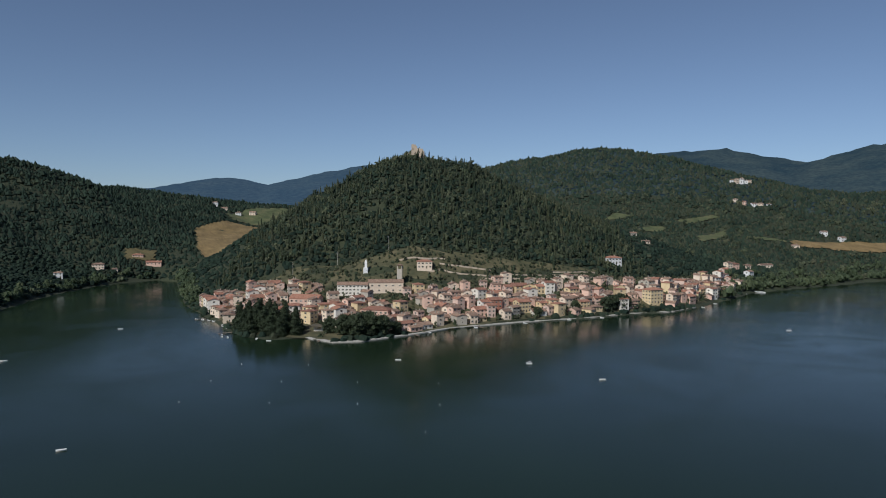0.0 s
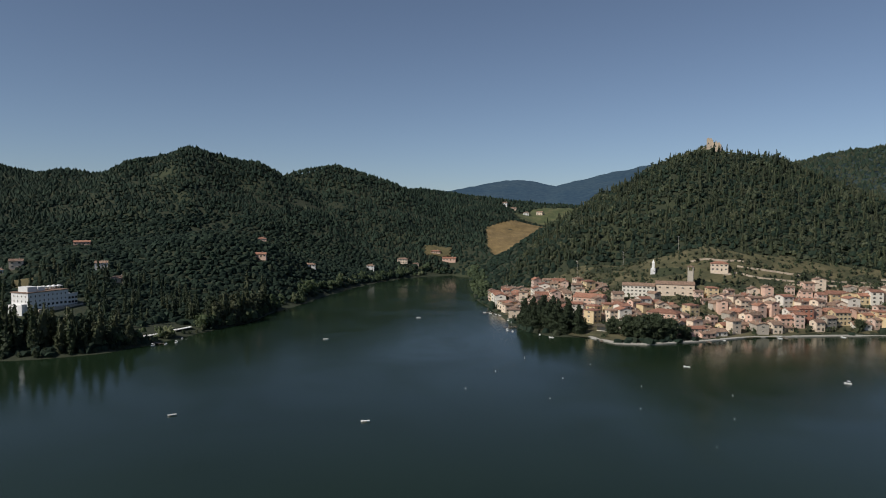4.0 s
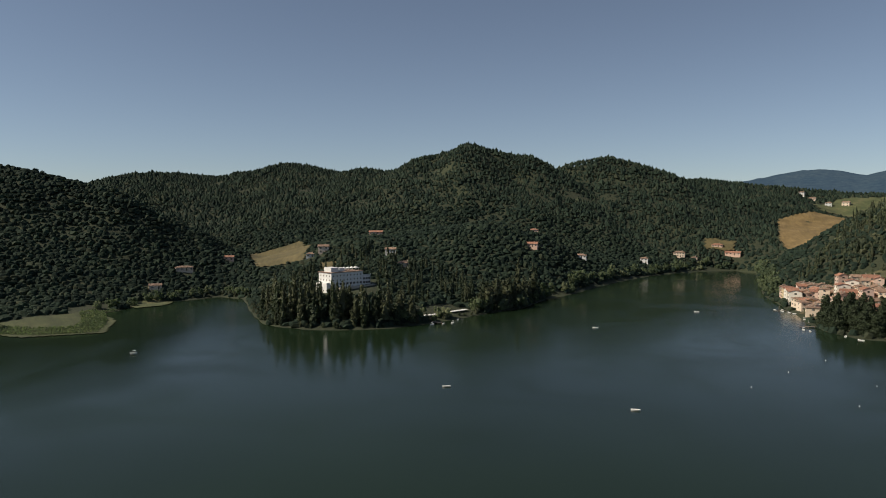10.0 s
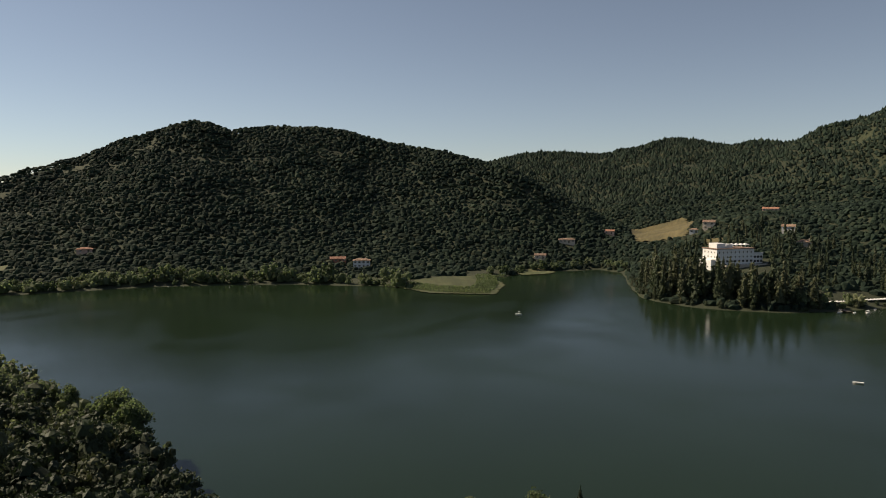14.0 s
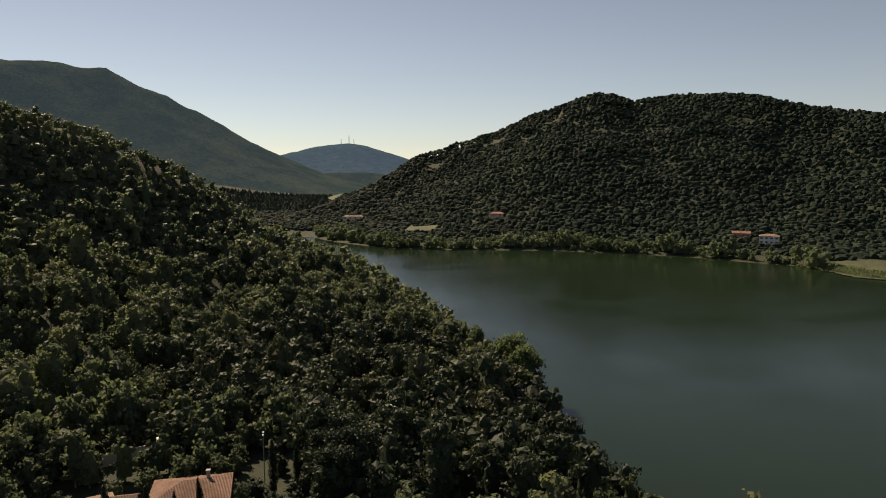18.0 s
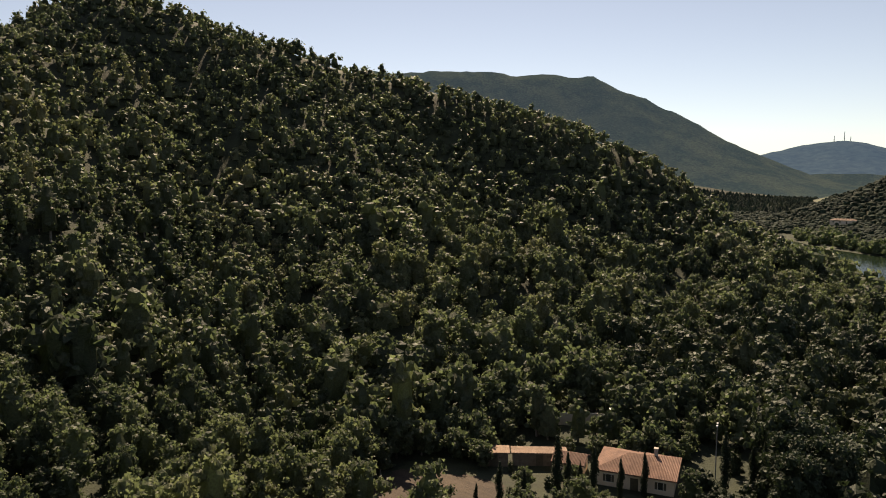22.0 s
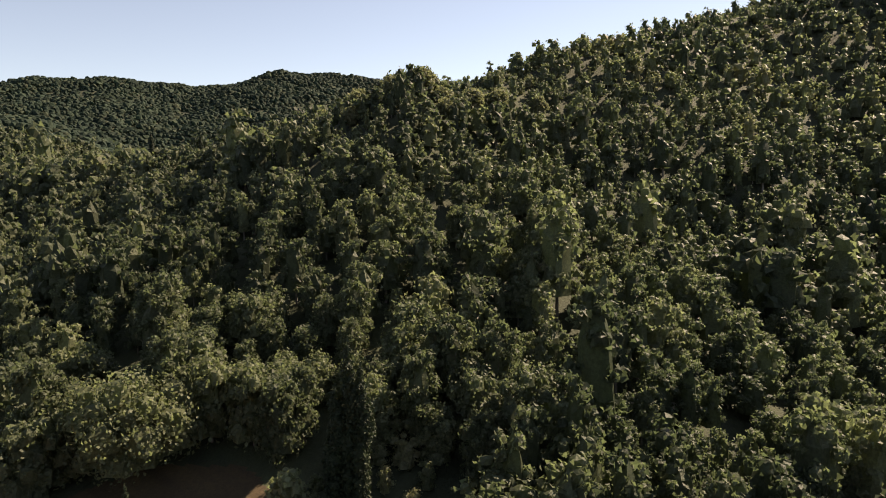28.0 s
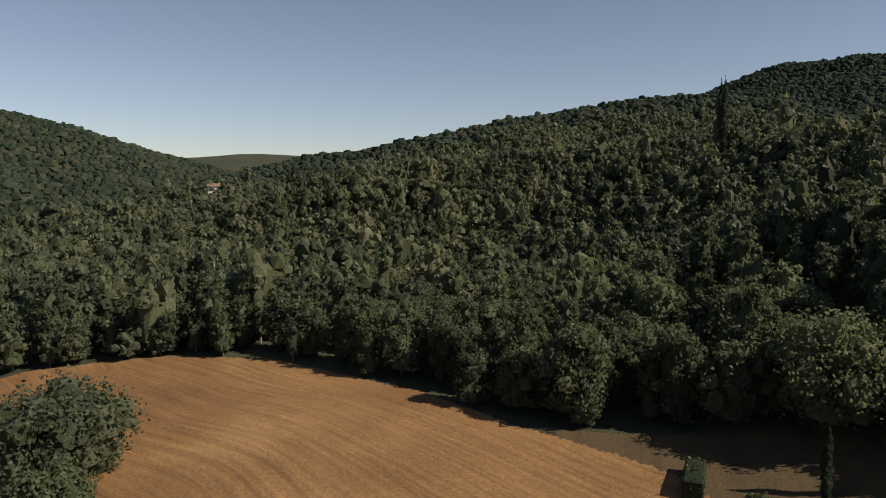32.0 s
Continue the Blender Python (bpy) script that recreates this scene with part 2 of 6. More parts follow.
def roof_material(name, a, b):
    m, t, bs, _ = nodes_of(name)
    tc = t.nodes.new("ShaderNodeTexCoord")
    w = t.nodes.new("ShaderNodeTexWave")
    w.inputs["Scale"].default_value, w.inputs["Distortion"].default_value = 1.3, 0.6
    t.links.new(tc.outputs["Object"], w.inputs["Vector"])
    n1, n2 = noise_of(t, 0.7, 5, vec=tc.outputs["Object"]), noise_of(t, 5.0, 3, vec=tc.outputs["Object"])
    c = mix(t, ramp(t, n1, [(0.35, a), (0.65, b)]), ramp(t, n2, [(0.3, (0.65,) * 3), (0.7, (1.2,) * 3)]), 1.0, "MULTIPLY")
    oi = t.nodes.new("ShaderNodeObjectInfo")
    c = mix(t, c, ramp(t, oi.outputs["Random"], [(0.0, (0.75, 0.72, 0.72)), (1.0, (1.15, 1.1, 1.05))]), 1.0, "MULTIPLY")
    t.links.new(c, bs.inputs["Base Color"])
    bs.inputs["Roughness"].default_value = 0.85
    bump(t, bs, w.outputs[1], 0.7, 0.08)
    return m


M_ROOF = roof_material("terracotta tiles", (0.27, 0.13, 0.085), (0.40, 0.215, 0.145))
# red-brown tiles, coloured darker still for roof slopes turned from the sun
M_ROOF_DARK = roof_material("red brown tiles dimmed for backlight", (0.135, 0.070, 0.050), (0.21, 0.115, 0.082))
M_ROOF_OLD = roof_material("weathered tiles", (0.21, 0.14, 0.10), (0.34, 0.235, 0.17))


# ---- the lie of the land ----
NORTH_SHORE = [(900, 1080), (577, 964), (497, 901), (411, 845), (345, 802), (292, 732), (232, 660), (200, 627), (161, 613), (121, 586), (61, 557), (2, 523), (-22, 496), (-59, 463), (-77, 459), (-99, 475), (-120, 467), (-142, 477), (-163, 504), (-184, 543), (-234, 624), (-255, 663), (-300, 774), (-338, 860)]
WEST_SHORE = [(-369, 880), (-392, 862), (-410, 800), (-411, 734), (-405, 665), (-389, 591), (-372, 530), (-366, 487), (-343, 428), (-345, 396), (-341, 330), (-344, 296), (-361, 269), (-379, 255), (-411, 246), (-455, 262), (-546, 304), (-575, 296), (-572, 230), (-552, 207), (-545, 188), (-500, 176), (-460, 157), (-475, 126), (-514, 97), (-528, 65), (-545, 28), (-555, -19), (-560, -71), (-542, -145), (-534, -194), (-552, -231), (-575, -270), (-612, -313)]
SOUTH_SHORE = [(-600, -325), (-520, -262), (-420, -176), (-350, -122), (-290, -76), (-245, -44), (-205, -20), (-180, -8), (-148, 3), (-141, 20), (-138, 48), (-132, 74), (-105, 98), (-40, 116), (40, 120), (130, 128), (260, 200), (430, 330), (700, 520), (900, 750)]
LAKE = np.array(NORTH_SHORE + WEST_SHORE + SOUTH_SHORE, float)


def shore_distance(x, y):
    """Metres from the shore: plus on land, minus on the lake."""
    x, y = np.asarray(x, float), np.asarray(y, float)
    best, inside = np.full(x.shape, 1e9), np.zeros(x.shape, bool)
    for (ax, ay), (bx, by) in zip(LAKE, np.roll(LAKE, -1, 0)):
        dx, dy = bx - ax, by - ay
        u = np.clip(((x - ax) * dx + (y - ay) * dy) / (dx * dx + dy * dy), 0, 1)
        best = np.minimum(best, np.hypot(x - ax - u * dx, y - ay - u * dy))
        inside ^= ((ay > y) != (by > y)) & (x < dx * (y - ay) / (by - ay + 1e-9) + ax)
    return np.where(inside, -best, best)


def waves(x, y, size, seed):
    """Smooth uneven relief, about -1 to 1."""
    r = np.random.default_rng(seed)
    v = 0.0
    for k in range(7):
        a, p, s = r.uniform(0, 6.28), r.uniform(0, 6.28), size * (0.55 ** (k * 0.55)) / 6.28
        v = v + np.sin((x * np.cos(a) + y * np.sin(a)) / s + p + 1.3 * np.sin((x * np.sin(a) - y * np.cos(a)) / (s * 1.7) + k)) * 0.72 ** k
    return v / 2.4


# each hill: its crest (x, y, height), how far its foot reaches (below 2: the steepness of its slopes), how round its top is
HILLS = {
    "castle": ([(-46, 915, 162), (20, 935, 138)], 322, 0.05),
    "castle_east": ([(20, 935, 139), (125, 950, 90), (235, 960, 55)], 280, 0.08),
    "town_slope": ([(-150, 650, 20), (-20, 650, 24), (80, 660, 28), (200, 720, 26)], 120, 0.2),
    "wheat_valley": ([(-280, 1050, 36), (-420, 1120, 52), (-330, 1500, 75), (-200, 1800, 90)], 330, 0.5),
    "hotel_knoll": ([(-470, 345, 22), (-560, 440, 46), (-620, 505, 46), (-505, 570, 64), (-430, 640, 36)], 150, 0.3),
    "north_west": ([(-520, 1190, 94), (-610, 1070, 147), (-650, 1035, 163), (-690, 985, 152), (-697, 935, 134), (-735, 890, 164), (-790, 835, 179), (-832, 793, 162), (-880, 770, 134), (-960, 760, 128)], 0.42, 0.06),
    "north_low": ([(-240, 1330, 93), (-430, 1330, 107), (-560, 1180, 126)], 330, 0.08),
    "back": ([(-960, 760, 137), (-1030, 735, 133), (-1100, 700, 157), (-1180, 600, 134), (-1230, 500, 140), (-1150, 370, 91)], 420, 0.1),
    "west": ([(-770, 265, 100), (-850, 170, 125), (-885, 90, 142), (-890, 20, 149), (-880, -30, 141), (-880, -70, 149), (-885, -130, 133), (-860, -200, 105), (-840, -275, 81)], 0.42, 0.06),
    "monte": ([(45, -132, 60), (0, -225, 89), (-50, -300, 116), (-85, -335, 140), (-125, -305, 122), (-204, -265, 96), (-254, -224, 81), (-270, -187, 64), (-295, -157, 36)], 0.52, 0.06),
    "monte_foot": ([(-295, -157, 28), (-420, -260, 22), (-560, -420, 20)], 130, 0.2),
    "east_ridge": ([(45, -132, 60), (121, -156, 50), (188, -160, 49), (255, -112, 45), (280, -60, 40), (310, -20, 35)], 0.42, 0.1),
    "south_east": ([(500, -60, 50), (440, -190, 77), (410, -255, 88), (370, -310, 85)], 230, 0.08),
    "south": ([(370, -800, 173), (455, -754, 175), (540, -700, 154), (600, -650, 160), (650, -600, 158), (690, -545, 105), (800, -420, 88)], 420, 0.06),
    "east": ([(720, 10, 28), (690, 120, 16), (660, 230, 91), (640, 330, 128)], 300, 0.1),
    "east_far": ([(1400, -160, 66), (1400, 0, 72), (1380, 200, 58)], 500, 0.1),
    "right": ([(71, 1960, 196), (244, 1944, 241), (389, 1920, 268), (460, 1900, 261), (515, 1880, 243), (600, 1850, 202), (720, 1800, 100)], 900, 0.05),
    "right_foot": ([(250, 1300, 70), (480, 1420, 95), (700, 1500, 120), (1100, 1600, 150)], 420, 0.3),
    "farleft": ([(-900, -1900, 345), (-1109, -1670, 346), (-1304, -1520, 336), (-1374, -1455, 335), (-1460, -1376, 323), (-1560, -1256, 261), (-1650, -1130, 165), (-1760, -1000, 94)], 0.42, 0.04),
    "antenna": ([(-2230, -1360, 97), (-2309, -1209, 146), (-2361, -1106, 161), (-2400, -1021, 115), (-2460, -880, -0)], 500, 0.06),
}
HILLS_FAR = {
    "range_north": ([(-2100, 3300, 180), (-1520, 3700, 217), (-1225, 3808, 284), (-936, 3889, 195), (-600, 3955, 336), (-427, 3977, 373), (-200, 4000, 314), (100, 4000, 200)], 1300, 0.05),
    "range_east": ([(850, 3700, 400), (1341, 3556, 433), (1533, 3477, 387), (1691, 3403, 318), (1760, 3380, 316), (1897, 3293, 330), (2010, 3230, 435), (2500, 2900, 470)], 1500, 0.04),
    "range_south": ([(560, -2100, 341), (720, -2062, 342), (900, -2000, 330), (1100, -1900, 250)], 800, 0.05),
}


def hill_height(x, y, crest, reach, top):
    best = np.zeros(x.shape)
    for (ax, ay, az), (bx, by, bz) in zip(crest, crest[1:]):
        dx, dy = bx - ax, by - ay
        u = np.clip(((x - ax) * dx + (y - ay) * dy) / (dx * dx + dy * dy), 0, 1)
        crown_z = az + u * (bz - az)
        d = np.hypot(x - ax - u * dx, y - ay - u * dy) / (crown_z / reach if reach < 2 else reach)
        h = crown_z * np.clip(1 + top - np.sqrt(d * d + top * top), 0, 1) ** (1.65 if reach < 2 else 1.0)
        best = np.maximum(best, h)
    return best


def land(x, y, sd=None):
    """Height of the ground."""
    x, y = np.asarray(x, float), np.asarray(y, float)
    sd = shore_distance(x, y) if sd is None else sd
    warp = 3 + 7 * np.clip((np.hypot(x + 15, y) - 150) / 250, 0, 1)
    wx, wy = x + warp * waves(x, y, 190, 3), y + warp * waves(x, y, 190, 4)
    total = np.zeros(x.shape)
    for crest, reach, top in list(HILLS.values()) + list(HILLS_FAR.values()):
        total += (0.01 * hill_height(wx, wy, crest, reach, top)) ** 10
    r = np.hypot(x + 20, y + 20)
    rise = np.clip(np.maximum(sd, 0) * 0.11, 0, 6) + 8 * np.exp(-((x - 40) / 75) ** 2 - ((y + 10) / 45) ** 2) + 7 * np.exp(-((x - 130) / 60) ** 2 - ((y - 20) / 60) ** 2)
    h = 100 * total ** 0.1 * np.clip(1 - np.exp(-np.maximum(sd, 0) / 38), 0, 1)
    h = (h ** 4 + (rise + np.clip((r - 900) * 0.01, 0, 8)) ** 4) ** 0.25 * (1 + 0.018 * waves(x, y, 140, 5))
    return np.where(sd > 0, 0.25 + h, np.maximum(sd * 0.15, -4) - 0.05)


def tri_mesh(name, verts, tris, mats, tint=None, smooth=False, mat_index=None):
    """One mesh from arrays of corners and triangles."""
    me = bpy.data.meshes.new(name)
    n, f = len(verts), len(tris)
    me.vertices.add(n)
    me.vertices.foreach_set("co", np.ascontiguousarray(verts, np.float32).ravel())
    me.loops.add(3 * f)
    me.loops.foreach_set("vertex_index", np.ascontiguousarray(tris, np.int32).ravel())
    me.polygons.add(f)
    me.polygons.foreach_set("loop_start", np.arange(0, 3 * f, 3, dtype=np.int32))
    me.polygons.foreach_set("use_smooth", np.full(f, smooth))
    for m in mats:
        me.materials.append(m)
    if mat_index is not None:
        me.polygons.foreach_set("material_index", np.ascontiguousarray(mat_index, np.int32))
    if tint is not None:
        a = me.attributes.new("tint", "FLOAT", "POINT")
        a.data.foreach_set("value", np.ascontiguousarray(tint, np.float32))
    me.update(calc_edges=True)
    return me


def build_ground():
    az = np.radians(np.arange(0, 360, 0.5))
    rad = np.concatenate([[1.0], 4.0 * 1.0315 ** np.arange(0, 229)])
    rad = rad[rad < 4900]
    A, Rr = np.meshgrid(az, rad)
    x, y = -12 - Rr * np.sin(A), 10 + Rr * np.cos(A)
    z = land(x, y)
    nr, na = x.shape
    v = np.stack([x, y, z], -1).reshape(-1, 3)
    i, j = np.meshgrid(np.arange(nr - 1), np.arange(na), indexing="ij")
    a, b = i * na + j, i * na + (j + 1) % na
    c, d = (i + 1) * na + j, (i + 1) * na + (j + 1) % na
    t = np.concatenate([np.stack([a, d, c], -1).reshape(-1, 3), np.stack([a, b, d], -1).reshape(-1, 3)])
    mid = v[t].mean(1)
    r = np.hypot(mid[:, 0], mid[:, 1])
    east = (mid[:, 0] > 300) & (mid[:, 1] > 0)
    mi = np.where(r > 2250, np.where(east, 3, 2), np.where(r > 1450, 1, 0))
    # last colour of each far slope: haze added as glow, by distance and side
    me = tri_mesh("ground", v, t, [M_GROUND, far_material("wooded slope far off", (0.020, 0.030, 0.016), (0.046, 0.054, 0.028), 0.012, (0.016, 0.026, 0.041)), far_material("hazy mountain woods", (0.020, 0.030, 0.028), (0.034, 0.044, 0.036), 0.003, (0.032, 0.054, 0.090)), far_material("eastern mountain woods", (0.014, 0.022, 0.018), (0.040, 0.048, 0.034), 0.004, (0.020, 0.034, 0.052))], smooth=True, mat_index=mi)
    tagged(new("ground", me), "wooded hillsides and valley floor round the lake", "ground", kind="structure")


build_ground()
wm = bmesh.new()
bmesh.ops.create_grid(wm, x_segments=2, y_segments=2, size=1.0)
for v in wm.verts:
    v.co = (100 + v.co.x * 850, 350 + v.co.y * 800, 0)
me = bpy.data.meshes.new("water")
wm.to_mesh(me)
wm.free()
me.materials.append(M_WATER)
tagged(new("water", me), "dark green lake water with soft reflections", "lake", kind="structure")


def in_poly(x, y, poly):
    inside = np.zeros(np.shape(x), bool)
    for (ax, ay), (bx, by) in zip(poly, poly[1:] + poly[:1]):
        inside ^= ((ay > y) != (by > y)) & (x < (bx - ax) * (y - ay) / (by - ay + 1e-9) + ax)
    return inside


# ---- trees ----
def leaf_patch(rng, pts, nrm, size, single=False):
    """A small bent leaf spray of two triangles (or one) at each point."""
    n = len(pts)
    nrm = nrm * 1.1 + rng.normal(0, 0.65, (n, 3))
    nrm /= np.linalg.norm(nrm, axis=1)[:, None] + 1e-9
    u = np.cross(nrm, rng.normal(0, 1, (n, 3)))
    u /= np.linalg.norm(u, axis=1)[:, None] + 1e-9
    w = np.cross(nrm, u)
    s = size * rng.uniform(0.6, 1.35, (n, 1))
    if single:
        v = np.stack([pts - u * s, pts + u * s * 0.7 - w * s * 0.8, pts + u * s * 0.5 + w * s * 0.9 + nrm * s * 0.2], 1).reshape(-1, 3)
        return v, np.arange(n * 3).reshape(-1, 3)
    v = np.stack([pts - u * s, pts - w * s * 0.7 + nrm * s * 0.2, pts + u * s, pts + w * s * 0.7 - nrm * s * 0.1], 1).reshape(-1, 3)
    k = np.arange(n)[:, None] * 4
    return v, np.concatenate([k + [0, 1, 2], k + [0, 2, 3]])


def dome(rng, c, wide, tall, rings, sides, rough):
    """An uneven leafy dome, open below, as the dense inside of a crown."""
    v, t = [(c[0] + rng.normal(0, 0.15) * wide, c[1] + rng.normal(0, 0.15) * wide, c[2] + tall)], []
    for k in range(rings):
        a = (k + 1) / rings * 1.75
        for j in range(sides):
            q, f = 6.2832 * (j + 0.5 * k) / sides, 1 + rng.uniform(-rough, rough)
            v.append((c[0] + wide * math.sin(a) * math.cos(q) * f, c[1] + wide * math.sin(a) * math.sin(q) * f, c[2] + tall * math.cos(a) * (1 + rng.uniform(-rough, rough) * 0.7) - (0.25 * tall if k == rings - 1 else 0)))
    for j in range(sides):
        t.append((0, 1 + j, 1 + (j + 1) % sides))
        for k in range(rings - 1):
            p, q = 1 + k * sides, 1 + (k + 1) * sides
            t.append((p + j, q + j, p + (j + 1) % sides))
            t.append((p + (j + 1) % sides, q + j, q + (j + 1) % sides))
    return np.array(v), np.array(t)


def crown(seed, leaves, size, lobes, wide, tall, base, shape="spindle", rings=2, sides=6, single=False, rough=0.22, fill=0.84):
    """A narrow crown, spindle or cone, of height tall over base and half-width wide: leafy lobes with leaf sprays over them."""
    rng = np.random.default_rng(seed)
    q = (np.arange(lobes) + 0.35) / lobes
    rr = wide * (np.sin(np.clip(q * 0.9 + 0.14, 0, 1) * math.pi) ** 0.6 if shape == "spindle" else (1 - q) ** 0.75 + 0.05)
    th = rng.uniform(0, 6.283, lobes)
    C = np.stack([rr * 0.25 * np.cos(th), rr * 0.25 * np.sin(th), base + tall * q], 1)
    R_, H_ = rr * rng.uniform(0.75, 1.0, lobes), np.full(lobes, tall / lobes * 1.25)
    V, T, n = [], [], 0
    for k in range(lobes):
        v, t = dome(rng, C[k], R_[k] * fill, H_[k] * fill, rings, sides, rough)
        V.append(v), T.append(t + n)
        n += len(v)
    if leaves:
        which = rng.choice(lobes, leaves, p=R_ * H_ / (R_ * H_).sum())
        d = rng.normal(0, 1, (leaves, 3))
        d[:, 2] = rng.uniform(-0.8, 1.15, leaves)
        d /= np.linalg.norm(d, axis=1)[:, None]
        p = C[which] + d * np.stack([R_[which], R_[which], H_[which]], 1) * rng.uniform(0.82, 1.08, (leaves, 1))
        v, t = leaf_patch(rng, p, d, size, single)
        V.append(v), T.append(t + n)
    return np.concatenate(V), np.concatenate(T)


def clump_crown(seed, lobes, leaves, size, wide, tall, base, sides=5, rings=2, double=False):
    """A crown of many leafy clumps in tiers round a dense core, each clump with leaf sprays over its upper side."""
    rng = np.random.default_rng(seed)
    u = (np.arange(lobes) + 0.5) / lobes
    th = np.arange(lobes) * 2.39996 + rng.uniform(0, 6.28)
    ring = wide * 0.74 * np.sqrt(np.clip(1 - ((u - 0.62) / 0.66) ** 2, 0, 1)) * rng.uniform(0.6, 1.25, lobes)
    C = np.stack([ring * np.cos(th), ring * np.sin(th), base + tall * (0.84 - 0.74 * u + rng.uniform(-0.07, 0.07, lobes))], 1)
    k = 1.1 if lobes > 14 else 1.25 if lobes > 10 else 1.6 if lobes > 5 else 2.0
    R_ = wide * k * rng.uniform(0.22, 0.38, lobes)
    H_ = R_ * rng.uniform(0.8, 1.25, lobes)
    V, T, n = [], [], 0
    v, t = dome(rng, (0, 0, base + tall * 0.3), wide * 0.62, tall * 0.5, 2, sides + 1, 0.25)
    V.append(v), T.append(t)
    n += len(v)
    for j in range(lobes):
        v, t = dome(rng, C[j], R_[j] * 0.74, H_[j] * 0.74, rings, sides, 0.34)
        V.append(v), T.append(t + n)
        n += len(v)
    if leaves:
        which = rng.choice(lobes, leaves, p=R_ ** 2 / (R_ ** 2).sum())
        d = rng.normal(0, 1, (leaves, 3))
        d[:, 2] = rng.uniform(-0.55, 1.3, leaves)
        d /= np.linalg.norm(d, axis=1)[:, None]
        p = C[which] + d * np.stack([R_[which], R_[which], H_[which]], 1) * rng.uniform(0.72, 1.28, (leaves, 1))
        v, t = leaf_patch(rng, p, d, size, not double)
        V.append(v), T.append(t + n)
    return np.concatenate(V), np.concatenate(T)


def scatter(variants, which, pos, scale, turn, tint):
    """Many trees in one mesh: corners, triangles and tone."""
    V, T, K, n = [], [], [], 0
    for i, (v, t) in enumerate(variants):
        s = np.where(which == i)[0]
        if not len(s):
            continue
        c, sn = np.cos(turn[s])[:, None], np.sin(turn[s])[:, None]
        sc = scale[s]
        X = (v[None, :, 0] * c - v[None, :, 1] * sn) * sc[:, :1] + pos[s, 0][:, None]
        Y = (v[None, :, 0] * sn + v[None, :, 1] * c) * sc[:, :1] + pos[s, 1][:, None]
        Z = v[None, :, 2] * sc[:, 1:2] + pos[s, 2][:, None]
        V.append(np.stack([X, Y, Z], -1).reshape(-1, 3))
        T.append((t[None] + (np.arange(len(s)) * len(v))[:, None, None]).reshape(-1, 3) + n)
        K.append(np.repeat(tint[s], len(v)))
        n += len(s) * len(v)
    return np.concatenate(V), np.concatenate(T), np.concatenate(K)


def spots(x0, x1, y0, y1, gap, seed):
    """Uneven planting: a jittered grid of spots."""
    r = np.random.default_rng(seed)
    X, Y = np.meshgrid(np.arange(x0, x1, gap), np.arange(y0, y1, gap))
    X = X + (np.arange(X.shape[0]) % 2)[:, None] * gap / 2
    return (X + r.uniform(-0.42, 0.42, X.shape) * gap).ravel(), (Y + r.uniform(-0.42, 0.42, X.shape) * gap).ravel()


END_FIELD = [(22, -28), (35, -27), (41, -24), (51, -17), (63, -11), (74, -2), (83, 5), (93, 20), (97, 40), (90, 62), (60, 64), (30, 44), (5, 24), (-6, 2), (4, -20)]
LAWN = [(4, -17), (22, -25), (35, -24), (42, -20), (49, -20), (43, -30), (38, -40), (33, -45), (24, -47), (17, -44), (14, -38)]
BROWN_FIELD = [(-91, -72), (-88, -80), (-80, -89), (-70, -86), (-66, -74), (-76, -62)]
HOUSE_YARD = [(-66, -74), (-76, -62), (-90, -55), (-112, -51), (-121, -57), (-119, -72), (-106, -86), (-88, -93), (-70, -86)]
MARSH = [(-452, 160), (-470, 118), (-500, 104), (-522, 118), (-528, 150), (-556, 188), (-500, 184)]
WHEAT = [(-290, 900), (-322, 905), (-352, 965), (-400, 1085), (-372, 1160), (-322, 1180), (-235, 1110), (-250, 960)]
MEADOW_N = [(-395, 1200), (-362, 1172), (-326, 1185), (-240, 1165), (-200, 1260), (-300, 1300), (-370, 1275)]
HILL_FIELD = [(-600, 345), (-748, 415), (-745, 490), (-690, 470), (-650, 445), (-555, 372)]
SHORE_FIELD = [(-618, -216), (-598, -211), (-595, -182), (-614, -180)]
LOW_FIELD = [(-420, 892), (-385, 912), (-398, 945), (-436, 925)]
EAST_FIELD = [(520, 1068), (600, 1068), (690, 1076), (800, 1120), (720, 1136), (616, 1116), (535, 1108)]
HILL_CLEARING = [(-505, 550), (-640, 675), (-628, 735), (-560, 690), (-505, 600)]
VALLEY_FIELD = [(338, 98), (372, 99), (382, 118), (345, 122)]
TOWN = [(345, 806), (292, 735), (232, 662), (161, 615), (61, 559), (-22, 498), (-77, 462), (-142, 480), (-184, 545), (-222, 618), (-180, 668), (-90, 668), (40, 690), (110, 700), (200, 720), (300, 810), (340, 850)]
POINT_FIELD = [(-530, 369), (-517, 381), (-498, 365), (-505, 355)]
VALLEY_WEST = [(-1330, -650), (-1385, -640), (-1190, -560), (-1100, -535), (-1120, -560), (-1190, -596)]
LAKE_MEADOW = [(-634, -308), (-612, -284), (-584, -254), (-572, -254), (-592, -282), (-616, -308)]
SHORE_LAWN = [(-572, 214), (-584, 242), (-566, 256), (-548, 232), (-552, 212)]
EAST_PATCHES = [[(318, 1186), (363, 1194), (356, 1154), (317, 1149)], [(393, 1129), (458, 1169), (446, 1126), (387, 1084)], [(385, 1215), (470, 1262), (478, 1240), (400, 1196)], [(487, 1105), (489, 1125), (530, 1112), (528, 1096)], [(270, 1250), (300, 1290), (330, 1275), (300, 1240)]]
